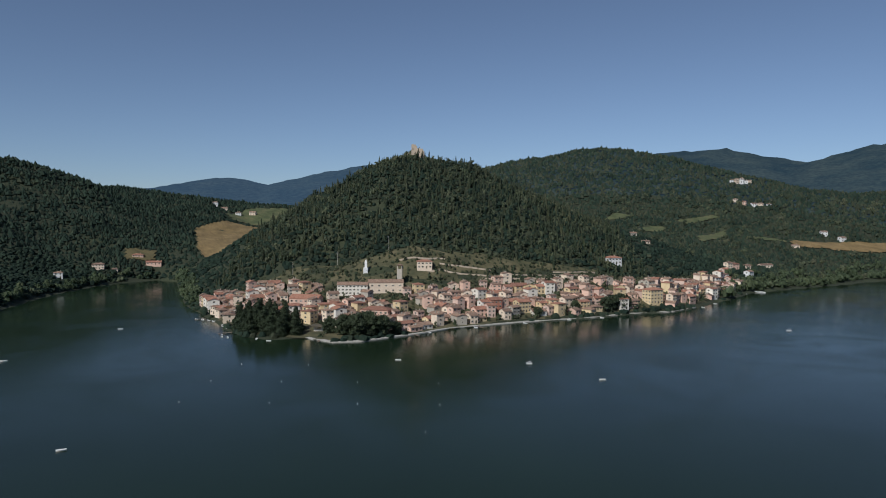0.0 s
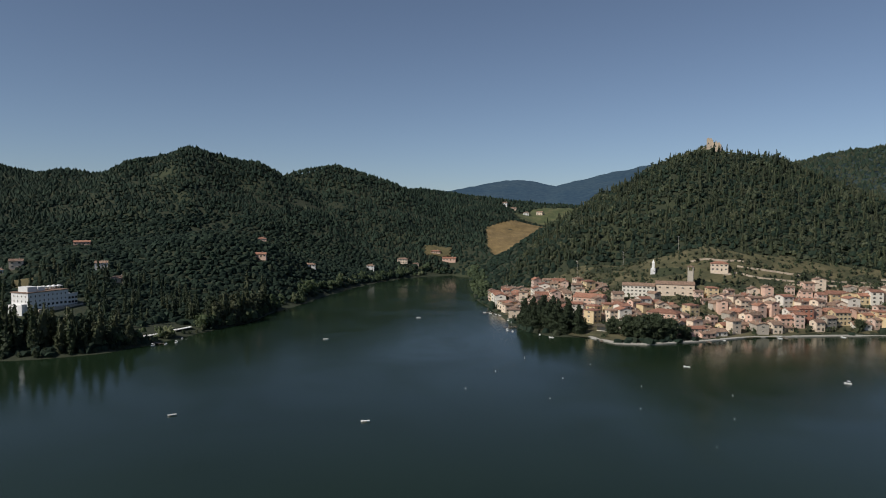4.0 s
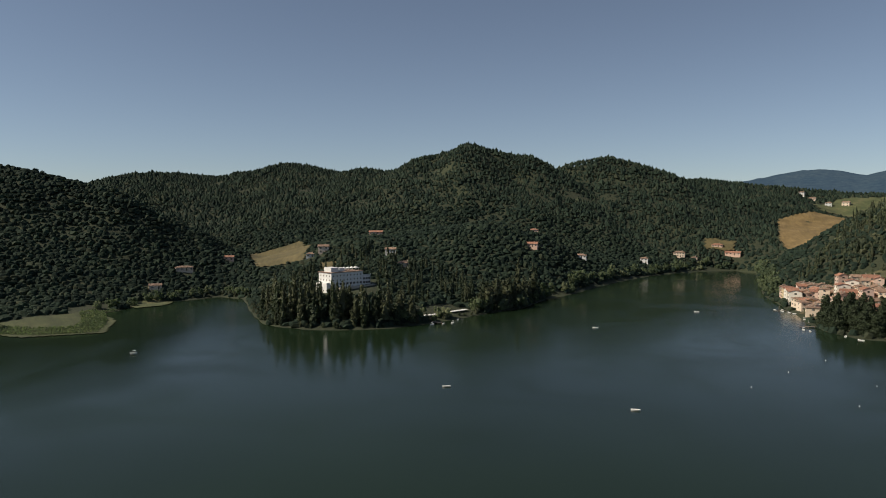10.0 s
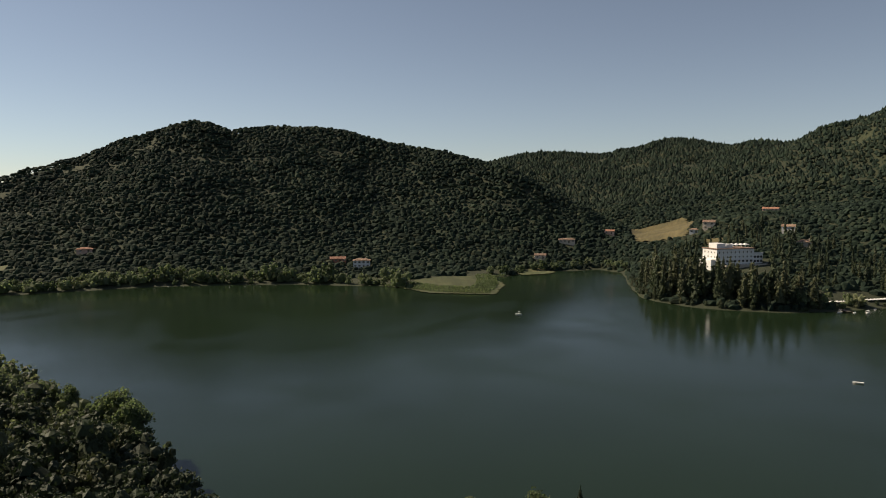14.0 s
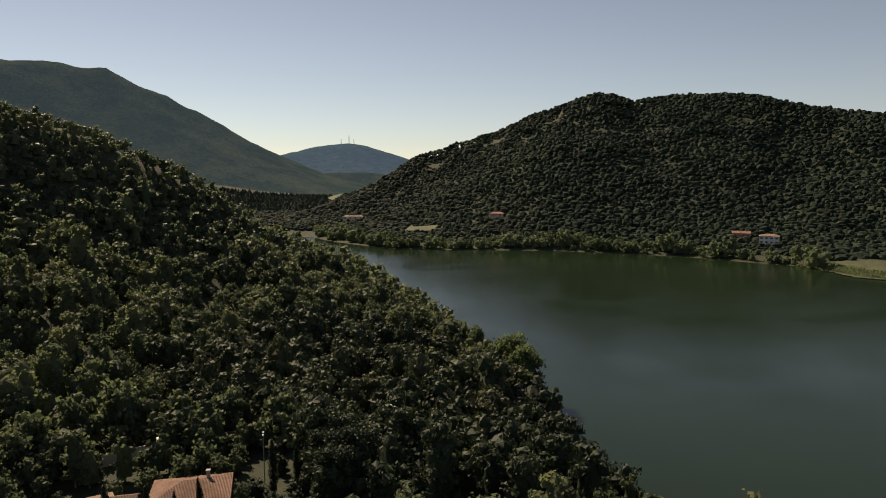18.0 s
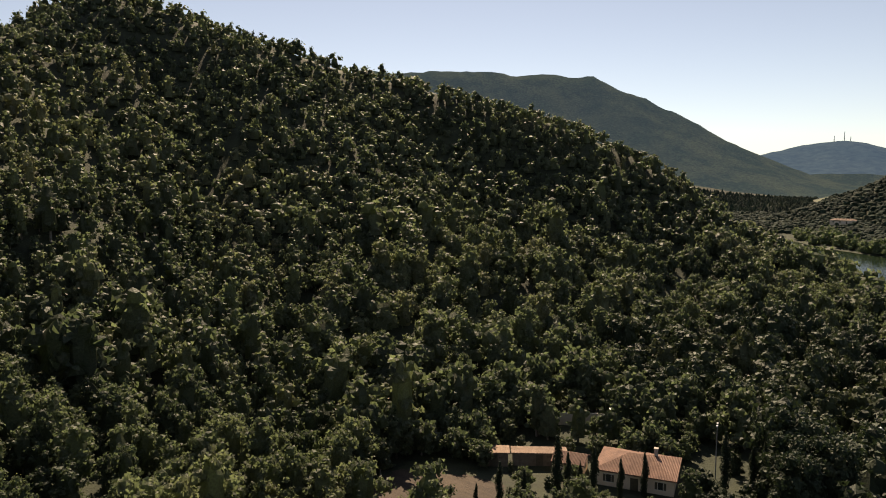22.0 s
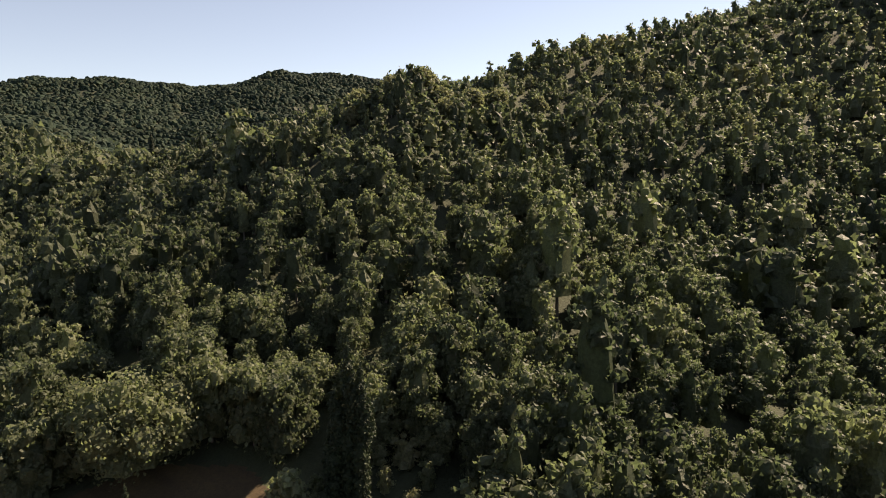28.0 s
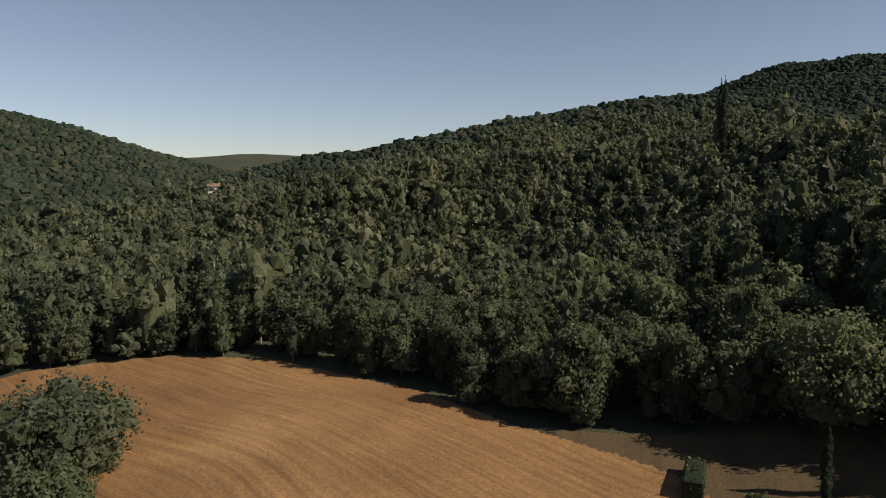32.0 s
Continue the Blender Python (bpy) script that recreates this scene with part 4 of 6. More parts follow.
def build_landmarks():
    g = "landmark buildings of the town"
    # bell tower and church
    ob = thing("bell_tower", "square pale stone bell tower with open belfry", "tower", -45, 622)
    part("shaft", box(bmesh.new(), -2.3, 2.3, -2.3, 2.3, -2, 14), M_WALLS[4], ob)
    bm = bmesh.new()
    for sx in (-1, 1):
        for sy in (-1, 1):
            box(bm, sx * 1.9 - 0.4, sx * 1.9 + 0.4, sy * 1.9 - 0.4, sy * 1.9 + 0.4, 14, 17.2)
    part("belfry", bm, M_WALLS[4], ob)
    part("cap", hip_roof(box(bmesh.new(), -2.5, 2.5, -2.5, 2.5, 17.2, 17.6), 5, 5, 17.6, 1.0, 0.3), M_ROOF_OLD, ob)
    house(30, 11, 2, M_WALLS[0], M_ROOF_OLD, "gable", 5, "long cream stone church with low tiled roof beside the bell tower", 1, -56, 607, turn=8, name="church", group=g, high=4.2, chimneys=0)
    house(26, 10, 3, M_WALLS[1], M_ROOF_OLD, "gable", 8, "long pale three-storey palazzo with rows of windows", 2, -84, 602, turn=2, name="palazzo", group=g, high=2.9)
    house(22, 12, 2, M_WALLS[2], M_ROOF, "hip", 6, "large pink house with bright terracotta hip roof by the park", 3, -56, 533, turn=-14, name="house", group=g, high=3.4)
    house(15, 11, 4, M_WALLS[3], M_ROOF, "hip", 4, "tall yellow four-storey house with terracotta roof near the shore", 3, 186, 641, turn=28, name="house", group=g, high=3.1)
    house(11, 9, 3, M_WALLS[5], M_ROOF, "gable", 3, "narrow brick-red three-storey house on the lakefront", 2, 36, 573, turn=28, name="house", group=g, high=3.3)
    house(12, 9, 3, M_WALLS[3], M_ROOF, "gable", 4, "yellow ochre three-storey lakefront house with shutters", 2, 60, 579, turn=28, name="house", group=g, high=2.9)
    house(24, 14, 2, M_WALLS[2], M_ROOF, "gable", 6, "broad salmon pink building with large tiled roof", 3, -118, 571, turn=-8, name="house", group=g, high=3.6)
    house(14, 9, 2, M_WALLS[0], M_ROOF, "hip", 4, "pink stone house standing above the town on the hill foot", 2, -24, 648, turn=5, name="house", group=g, high=3.2)
    house(16, 10, 2, M_WHITE, M_ROOF, "hip", 4, "white villa with terrace above the eastern end of town", 2, 172, 742, turn=20, name="villa", group=g, high=3.2)
    # lakeside bar with a flat dark roof
    ob = thing("lakeside_bar", "low lakeside bar with flat dark roof on posts", "building", -91, 491, turn=-10)
    part("roof", box(bmesh.new(), -7, 7, -5, 5, 4.0, 4.4, 0.05), M_SHUTTER, ob)
    part("wall", box(bmesh.new(), -5, 5, -1.5, 4, 0, 4.0), M_WALLS[1], ob)
    for px in (-6.5, -2.2, 2.2, 6.5):
        part("post", box(bmesh.new(), px - 0.12, px + 0.12, -4.7, -4.46, -0.5, 4.0), M_WOOD, ob)
    # small white chapel spire
    ob = thing("chapel", "small white chapel with a pointed turret", "chapel", -78, 645)
    part("nave", box(bmesh.new(), -2, 2, -3, 3, -1.5, 4), M_WHITE, ob)
    part("turret", hip_roof(box(bmesh.new(), -1.1, 1.1, -1.1, 1.1, 4, 9), 2.2, 2.2, 9, 2.6, 0.15), M_WHITE, ob)
    # scattered houses round the lake: x, y, width, depth, storeys, wall, turn
    far = [(328, 838, 13, 9, 2, 6, 30), (352, 872, 14, 10, 2, 2, 25), (362, 850, 12, 9, 2, 1, 40), (340, 858, 10, 8, 3, 0, 30), (318, 815, 11, 8, 2, 1, 30), (376, 890, 10, 8, 1, 0, 20), (420, 935, 22, 9, 1, 0, 15), (298, 785, 11, 8, 2, 1, 35),
           (243, 875, 12, 8, 1, 0, 20), (235, 905, 10, 8, 1, 4, 10), (607, 1145, 12, 9, 2, 1, 0), (626, 1125, 12, 9, 2, 1, 20), (527, 1075, 14, 9, 1, 0, 0), (640, 1552, 10, 8, 3, 1, 5), (628, 1556, 9, 8, 2, 0, 25), (650, 1556, 9, 8, 2, 1, -15), (618, 1552, 8, 7, 2, 1, 10), (660, 1560, 8, 7, 2, 0, 0), (634, 1566, 9, 8, 3, 0, 12), (646, 1568, 9, 8, 3, 1, -8), (572, 1330, 12, 8, 2, 1, 8), (588, 1338, 10, 8, 1, 0, 0), (602, 1332, 9, 7, 1, 1, 20), (560, 1345, 8, 7, 2, 2, -10), (550, 1362, 9, 7, 2, 0, 0),
           (-686, 560, 20, 10, 2, 2, 45), (-500, 428, 12, 9, 2, 1, 45), (-465, 414, 14, 9, 1, 4, 45), (-553, 390, 12, 9, 2, 0, 50), (-560, 380, 9, 7, 1, 1, 50), (-553, 706, 14, 10, 2, 2, 35), (-440, 560, 15, 9, 1, 2, 30), (-430, 848, 16, 10, 2, 0, 20), (-441, 780, 11, 9, 2, 1, 25), (-436, 638, 16, 9, 1, 1, 30), (-385, 903, 22, 10, 1, 2, 15), (-410, 912, 16, 9, 1, 2, 20), (-415, 858, 9, 8, 1, 0, 20), (-350, 1235, 13, 9, 2, 0, 0), (-372, 1222, 11, 9, 2, 1, 20), (-400, 1236, 12, 9, 1, 0, 10), (-418, 1240, 11, 9, 2, 1, 5),
           (-579, 86, 16, 9, 2, 1, 80), (-594, 68, 15, 8, 1, 5, 85), (-628, 288, 18, 8, 1, 0, 70), (-655, 346, 12, 8, 1, 2, 60), (-692, -305, 26, 9, 1, 0, 110), (-633, -134, 14, 8, 1, 2, 100), (-600, 250, 12, 8, 1, 0, 70), (402, 26, 10, 8, 2, 1, 265)]
    tone = ("cream", "pale", "pink", "ochre", "grey stone", "brick red", "rose")
    for x, y, w, d, st, wi, t in far:
        w, d = w * 0.84, d * 0.84
        house(w, d, st, M_WHITE if wi == 1 else M_WALLS[wi], M_ROOF if wi in (2, 5, 6) else M_ROOF_OLD, "hip" if int(w) % 2 else "gable", 2 if w < 12 else 4, f"{tone[wi]} {'two-storey' if st > 1 else 'single-storey'} country house with tiled roof among trees", 1, x, y, turn=t, group="country houses on the slopes", chimneys=1)
        HOUSE_SPOTS.append((x, y, max(w, d) * 0.52))
        HOUSE_SPOTS.append((x * 0.988, y * 0.988, 2.6))


build_landmarks()


# ---- hotel on the wooded point ----
def build_hotel():
    x, y = -440.0, 331.0
    ob = thing("hotel", "large white flat-roofed hotel with terraces on the wooded point", "hotel", x, y, float(land(np.array([x]), np.array([y]))[0]) + 1.5, 91)
    part("wall", box(box(box(bmesh.new(), -18, 12, -8, 8, -6, 10.2), 12, 20, -7, 6, -6, 6.5), -21, -18, -6, 7, -6, 2.4), M_WHITE, ob)
    part("roof", box(bmesh.new(), -18.5, 12.5, -8.5, 8.5, 10.2, 10.7), M_ROOF_OLD, ob, "brown roof edge")
    part("parapet", box(box(bmesh.new(), 12, 20.3, -7.3, -7.0, 6.5, 7.4), -21.3, -18, -6.3, -6.0, 2.4, 3.2), M_WHITE, ob)
    part("penthouse", box(box(bmesh.new(), -16, -9, -5, 4, 10.7, 14.0), -7, -2, -3, 4, 10.7, 13.2), M_WHITE, ob)
    for k in range(4):
        bm = hip_roof(bmesh.new(), 3.4, 3.4, 12.2, 1.2, 0.1, 0.05)
        for sx in (-1.6, 1.6):
            for sy in (-1.6, 1.6):
                box(bm, sx - 0.06, sx + 0.06, sy - 0.06, sy + 0.06, 10.6, 12.2)
        part("canopy", bm, M_WHITE, ob, "white pointed roof canopy", pose(1 + k * 3.7, 1.5, 0.1))
    for s in range(3):
        for c in range(9):
            shared("window", WIN_WIDE if s == 0 else WIN_SMALL, ob, pose(-16 + c * 3.2, -8.01, s * 3.2 + 1.0))
        for c in range(4):
            shared("window", WIN_SMALL, ob, pose(-18.01, -5.5 + c * 3.6, s * 3.2 + 1.0, 0, 0, -90))
    for c in range(3):
        shared("window", WIN_WIDE, ob, pose(13.6 + c * 2.6, -7.01, 3.5))
        shared("window", WIN_WIDE, ob, pose(13.6 + c * 2.6, -7.01, 0.5))
    part("terrace", box(bmesh.new(), -14, 22, -13, -8.1, -5, -0.6), M_WALLS[4], ob)
    rail = bmesh.new()
    box(rail, -14, 22, -13.0, -12.9, 0.3, 0.4)
    for k in range(19):
        box(rail, -14 + k * 2, -13.93 + k * 2, -13, -12.93, -0.6, 0.3)
    part("railing", rail, M_METAL, ob)


build_hotel()
HOUSE_SPOTS += [(-357, 343, 13), (-357, 362, 14), (-353, 332, 10), (-351, 374, 9), (-372, 503, 8), (-375, 518, 8), (-440, 331, 25), (-425, 330, 20), (-428, 318, 16), (-415, 322, 12), (-445, 350, 16)]


# ---- fields and tracks, laid over the ground ----
def draped(name, label, poly, cell, mat, lift, category="field", ragged=0.5):
    p = np.array(poly, float)
    X, Y = np.meshgrid(np.arange(p[:, 0].min(), p[:, 0].max() + cell, cell), np.arange(p[:, 1].min(), p[:, 1].max() + cell, cell))
    ins = in_poly(X + ragged * cell * waves(X, Y, 9 * cell, 41), Y + ragged * cell * waves(X, Y, 9 * cell, 42), poly)
    Z = np.maximum(land(X, Y), 0.05) + lift
    nx = X.shape[1]
    i, j = np.where(ins[:-1, :-1] & ins[1:, :-1] & ins[:-1, 1:] & ins[1:, 1:])
    a = i * nx + j
    t = np.concatenate([np.stack([a, a + 1, a + nx + 1], 1), np.stack([a, a + nx + 1, a + nx], 1)])
    use, inv = np.unique(t, return_inverse=True)
    v = np.stack([X, Y, Z], -1).reshape(-1, 3)[use]
    return tagged(new(name, tri_mesh(name, v, inv.reshape(-1, 3), [mat], smooth=True)), label, category, kind="structure")


M_HAY = stubble_material("cut hay", (0.085, 0.074, 0.030), (0.118, 0.096, 0.040), (0.15, 0.12, 0.054), 35, 0.4)
# dry grass colour dimmed all over, standing in for shadows of the trees
M_DRYLAWN = stubble_material("shade-dimmed dry lawn", (0.048, 0.03, 0.013), (0.07, 0.048, 0.02), (0.10, 0.074, 0.032), 20, 0.3)
# grass colour lowered to hold the shade over the villa's yard
M_GARDEN = stubble_material("rough garden grass", (0.022, 0.028, 0.011), (0.035, 0.041, 0.016), (0.055, 0.05, 0.023), 50, 0.3)
M_TERRACE = stubble_material("dry terraces", (0.05, 0.052, 0.024), (0.09, 0.082, 0.040), (0.14, 0.118, 0.066), 15, 0.5)
M_EARTH = stubble_material("ploughed earth", (0.046, 0.03, 0.02), (0.066, 0.044, 0.029), (0.09, 0.062, 0.04), 70, 1.4)
M_REED = stubble_material("reed bed", (0.04, 0.05, 0.018), (0.06, 0.07, 0.026), (0.09, 0.09, 0.04), 10, 0.2)
draped("stubble_field", "mown golden-brown stubble field with curving swaths", END_FIELD, 0.45, M_STUBBLE, 0.10)
draped("lawn", "dry mown grass at the wood's edge, darkened for tree shade", LAWN, 0.45, M_DRYLAWN, 0.07)
draped("brown_field", "small brown ploughed field beside the gardens", BROWN_FIELD, 0.8, M_EARTH, 0.10)
draped("garden_grass", "rough garden grass round the villa, darkened for shade", HOUSE_YARD, 1.0, M_GARDEN, 0.08)
draped("wheat_field", "ripe yellow wheat field between the hills", WHEAT, 3.5, M_WHEAT, 1.5)
draped("hay_meadow", "green and yellow hay meadows up the valley", MEADOW_N, 8, M_MEADOW, 1.8)
draped("hill_field", "yellow stubble field behind the hotel", HILL_FIELD, 4, M_HAY, 1.2)
draped("shore_field", "bright green field by the western shore", SHORE_FIELD, 4, M_MEADOW, 1.0)
draped("low_field", "yellow mown field at the head of the inlet", LOW_FIELD, 4, M_HAY, 1.2)
draped("east_field", "long golden field in the eastern valley", EAST_FIELD, 5, M_WHEAT, 1.5)
for poly in EAST_PATCHES:
    draped("east_meadow", "small green meadow between hedges in the eastern valley", poly, 4, M_MEADOW, 1.2)
draped("point_field", "small dry yellow field behind the hotel", POINT_FIELD, 3, M_HAY, 0.9)
draped("far_valley_field", "pale green field and track up the western valley", VALLEY_WEST, 8, M_MEADOW, 1.2)
draped("lake_meadow", "dry grass strip at the western end of the lake", LAKE_MEADOW, 3, M_HAY, 0.5)
draped("shore_lawn", "pale green lawn by the marsh", SHORE_LAWN, 3, M_MEADOW, 0.5)
draped("hill_road", "pale winding road below the hill village", [(643, 1535), (629, 1440), (636, 1424), (613, 1340), (617, 1338), (641, 1422), (634, 1446), (647, 1530)], 2.5, M_TERRACE, 2.0, "road")
draped("valley_field", "pale green field in the eastern valley", VALLEY_FIELD, 4, M_MEADOW, 1.0)
draped("town_ground", "dry grass, yards and terraces between the houses", TOWN, 5, M_TERRACE, 0.5, "ground")
draped("reed_bed", "low yellow-green reed bed at the lake's edge", MARSH, 2, M_REED, 0.35, "reeds")


def quay():
    """Stone quay along the lakefront, following the shore."""
    pts = [Vector((*p, 0)) for p in NORTH_SHORE[6:16]]
    bm = bmesh.new()
    rows = []
    for i, p in enumerate(pts):
        a = (pts[min(i + 1, len(pts) - 1)] - pts[max(i - 1, 0)]).normalized()
        n = Vector((a.y, -a.x, 0))
        n = n if n.y > 0 else -n
        rows.append([bm.verts.new(q) for q in (p - n * 0.8 + Vector((0, 0, -1)), p - n * 0.8 + Vector((0, 0, 0.75)), p + n * 2.2 + Vector((0, 0, 0.95)), p + n * 2.2 + Vector((0, 0, -0.5)))])
    for r0, r1 in zip(rows, rows[1:]):
        for k in range(3):
            bm.faces.new((r0[k], r0[k + 1], r1[k + 1], r1[k]))
    bmesh.ops.recalc_face_normals(bm, faces=bm.faces)
    me = bpy.data.meshes.new("quay")
    bm.to_mesh(me)
    bm.free()
    me.materials.append(M_CONCRETE)
    tagged(new("quay", me), "pale stone quay and promenade along the lakefront", "quay", kind="structure")


quay()


def terrace_wall(x0, x1, off):
    """A dry-stone retaining wall on the slope above the town, following the ground."""
    xs = np.arange(x0, x1, 5.0)
    ys = np.interp(xs, [-60, 0, 60, 120, 200], [632, 640, 655, 672, 716]) + off + 2.0 * waves(xs, xs * 0, 60, 51)
    zs = land(xs, ys)
    ob = thing("terrace_wall", "low dry-stone retaining wall on the slope above the town", "wall", float(xs[0]), float(ys[0]), float(zs[0]), 0, "terrace walls")
    bm = bmesh.new()
    rows = [[bm.verts.new((x - xs[0], y - ys[0] + dy, z - zs[0] + dz)) for dy, dz in ((-0.4, -0.8), (-0.3, 1.7), (0.4, 1.8), (0.5, -0.8))] for x, y, z in zip(xs, ys, zs)]
    for p, q in zip(rows, rows[1:]):
        for k in range(3):
            bm.faces.new((p[k], p[k + 1], q[k + 1], q[k]))
    bm.faces.new(rows[0][::-1]), bm.faces.new(rows[-1])
    bmesh.ops.recalc_face_normals(bm, faces=bm.faces)
    part("wall", bm, M_STONE, ob)


for x0, x1, off in ((-20, 60, 4), (-10, 45, 14), (30, 110, -2), (50, 130, 8), (90, 165, 2), (100, 150, 14), (-50, 0, 22), (120, 185, -8)):
    terrace_wall(x0, x1, off)


# ---- single trees ----
def tree_model(name, seed, leaves, leaf, wide, tall, base, mat, label, category="tree", lobes=11, shape="round", tone=0.5, group="trees"):
    """A tree with a tapered trunk, limbs and a crown of leaf sprays."""
    r = np.random.default_rng(seed)
    ob = thing(name, label, category, 0, 0, 0, 0, group)
    bm = bmesh.new()
    top = base + tall * (0.75 if shape == "round" else 0.9)
    tube(bm, [(0, 0, -0.8), (0.05, 0, base * 0.6), (r.uniform(-.2, .2), r.uniform(-.2, .2), base + tall * 0.25), (0, 0, top)], [wide * 0.085, wide * 0.065, wide * 0.045, 0.03], 7)
    if shape == "round":
        for k in range(6):
            a, z = k * 1.05 + r.uniform(-.3, .3), base + tall * r.uniform(-0.05, 0.3)
            tube(bm, [(0, 0, z), (wide * 0.35 * math.cos(a), wide * 0.35 * math.sin(a), z + tall * 0.14), (wide * 0.7 * math.cos(a), wide * 0.7 * math.sin(a), z + tall * 0.3)], [wide * 0.035, wide * 0.022, 0.02], 5)
    part("trunk", bm, M_BARK, ob)
    v, t = clump_crown(seed, lobes * 2, leaves, leaf, wide, tall, base, double=True) if shape == "round" else crown(seed, leaves, leaf, lobes, wide, tall, base, shape, fill=0.66)
    cr = new("crown", tri_mesh("crown", v, t, [mat], np.full(len(v), tone)))
    cr.parent = ob
    return ob


def put_tree(model, x, y, s=1.0, turn=0.0, z=None, tall=1.0):
    z = float(np.maximum(land(np.array([float(x)]), np.array([float(y)]))[0], 0.1)) - 0.2 if z is None else z
    m = pose(x, y, z, 0, 0, turn) @ Matrix.Diagonal((s, s, s * tall, 1))
    if "placed" not in model:
        model["placed"] = 1
        model.matrix_basis = m
        return model
    sc = model.scale.copy()
    model.scale = (1, 1, 1)
    c = copy_thing(model, m)
    model.scale = sc
    return c


FRINGE = [(4, -44), (18, -46), (30, -47), (38, -42), (42, -29), (51, -18), (63, -12), (74, -3), (83, 4), (93, 19), (98, 40), (112, 40), (108, 8), (92, -14), (72, -28), (58, -44), (42, -66), (10, -66), (-6, -54)]
EAST_VALLEY = [(380, 880), (500, 960), (900, 1180), (1000, 1480), (250, 1480), (180, 1200), (300, 1000)]
GROVE = [(-114, -42), (-130, -52), (-150, -57), (-178, -50), (-200, -38), (-207, -27), (-180, -12), (-151, 2), (-143, 20), (-128, -8), (-116, -30)]
BUSHY = [(2, -30), (14, -38), (17, -44), (13, -49), (9, -53), (-2, -48), (-4, -38)]
# leaf tones set low, partly for the shaded side of the wood's edge
BROAD = [tree_model("broadleaf_tree", 500 + k, 1900, 0.19, 2.7 * w, 8.0 * h, 0.4, M_OAK, lab, tone=tn, group="trees along the field edge", lobes=13)
         for k, (w, h, tn, lab) in enumerate(((1, 1, 0.12, "dark green broadleaved tree at the wood's edge"), (0.85, 1.2, 0.25, "tall mid-green broadleaved tree at the wood's edge"), (1.15, 0.95, 0.36, "spreading light green tree at the wood's edge"), (0.8, 1.3, 0.2, "slender green tree at the wood's edge"), (0.95, 0.8, 0.46, "low yellow-green tree beside the field")))]
r = np.random.default_rng(61)
x, y = spots(-10, 116, -70, 44, 4.7, 62)
sd = shore_distance(x, y)
k = in_poly(x, y, FRINGE) & wooded(x, y, sd)
k &= ~((np.hypot(x - 37, y + 46) < 6.5) | (np.hypot(x - 10.6, y + 45.5) < 3.2) | in_poly(x, y, BUSHY))
fringe_n = 0
for px, py in zip(x[k], y[k]):
    put_tree(BROAD[int(r.integers(0, 5))], px, py, r.uniform(0.65, 1.15), r.uniform(0, 360), tall=r.uniform(0.95, 1.2))
    fringe_n += 1
print("fringe", fringe_n)
for px, py, s in ((24, -49.5, 1.2), (29, -49, 1.25), (33.5, -48, 1.1), (20, -48.5, 1.0), (43.5, -40, 1.15), (45, -33, 1.1), (2, -57, 1.0), (-2, -55, 0.9), (6, -61, 1.1), (-3, -60, 1.0), (5, -53.5, 0.7), (0, -52, 0.8), (9, -57.5, 0.9), (1, -62, 1.1)):
    put_tree(BROAD[int(px) % 5], px, py, s, px * 3, tall=1.15)
# the broad oak over the lawn and the pale tree by the field corner
OAK = tree_model("oak_tree", 540, 8000, 0.22, 6.6, 10.6, 1.0, M_OAK, "broad light green oak standing over the lawn", lobes=12, tone=0.6, group="")
put_tree(OAK, 34.4, -42.8, 0.95, 20)
CORNER = tree_model("ash_tree", 541, 3600, 0.24, 3.6, 10.5, 0.8, M_OAK, "dense grey-green tree at the corner of the stubble field", lobes=16, tone=0.35, group="")
put_tree(CORNER, 49.5, -24.0, 1.0, 0)
BIGBUSH = tree_model("field_bush", 542, 5000, 0.25, 6.6, 9.0, 0.0, M_OAK, "large dark green bush standing in the field", "bush", 16, tone=0.4, group="")
put_tree(BIGBUSH, 58, 27, 1.0, 0)
GREYBUSH = tree_model("olive_bush", 543, 2400, 0.2, 3.6, 4.6, 0.2, M_WILLOW, "grey-green bush beside the field path", "bush", 12, tone=0.2, group="")
put_tree(GREYBUSH, 49, 26, 1.0, 0)
YOUNG = tree_model("young_tree", 544, 420, 0.3, 2.0, 5.0, 0.8, M_OAK, "leaning bright green young tree on the lawn", lobes=8, tone=0.75, group="")
put_tree(YOUNG, 15, -41, 1.0, 0)
# cypresses
CYP = tree_model("cypress_tree", 550, 3000, 0.15, 1.15, 14.5, 0.3, M_CONIFER, "tall narrow dark green cypress", lobes=14, shape="spindle", tone=0.12, group="cypresses")
for px, py, s, t in ((10.9, -45.6, 1.05, 1.03), (9.6, -45.5, 0.96, 1.0), (12.1, -45.0, 1.0, 0.8), (27.6, -35.1, 0.4, 1.0), (26.7, -34.2, 0.36, 0.95), (-92.5, -62.6, 0.82, 1.0), (-98, -60, 0.66, 1.0), (-102, -58, 0.5, 1.0), (-106, -56.5, 0.55, 1.0), (-84, -66.5, 0.55, 1.05), (-86.8, -64, 0.5, 1.0), (-80.6, -68, 0.35, 1.0), (-94.4, -62.2, 0.6, 1.0), (-95.5, -60.6, 0.5, 1.0),
                     (-118, -50, 0.75, 1.0), (-121, -47, 0.6, 1.0), (-190, -26, 0.9, 1.0), (-184, -24, 0.9, 1.0), (-181, -30, 0.8, 1.0), (-125, 69.5, 0.93, 1.0), (121, -146, 0.85, 1.0), (186, -144, 1.3, 1.4), (196, -150, 1.25, 1.3), (110, -132, 0.6, 1.0), (100, -140, 0.6, 1.0)):
    put_tree(CYP, px, py, s, px * 7, tall=t)
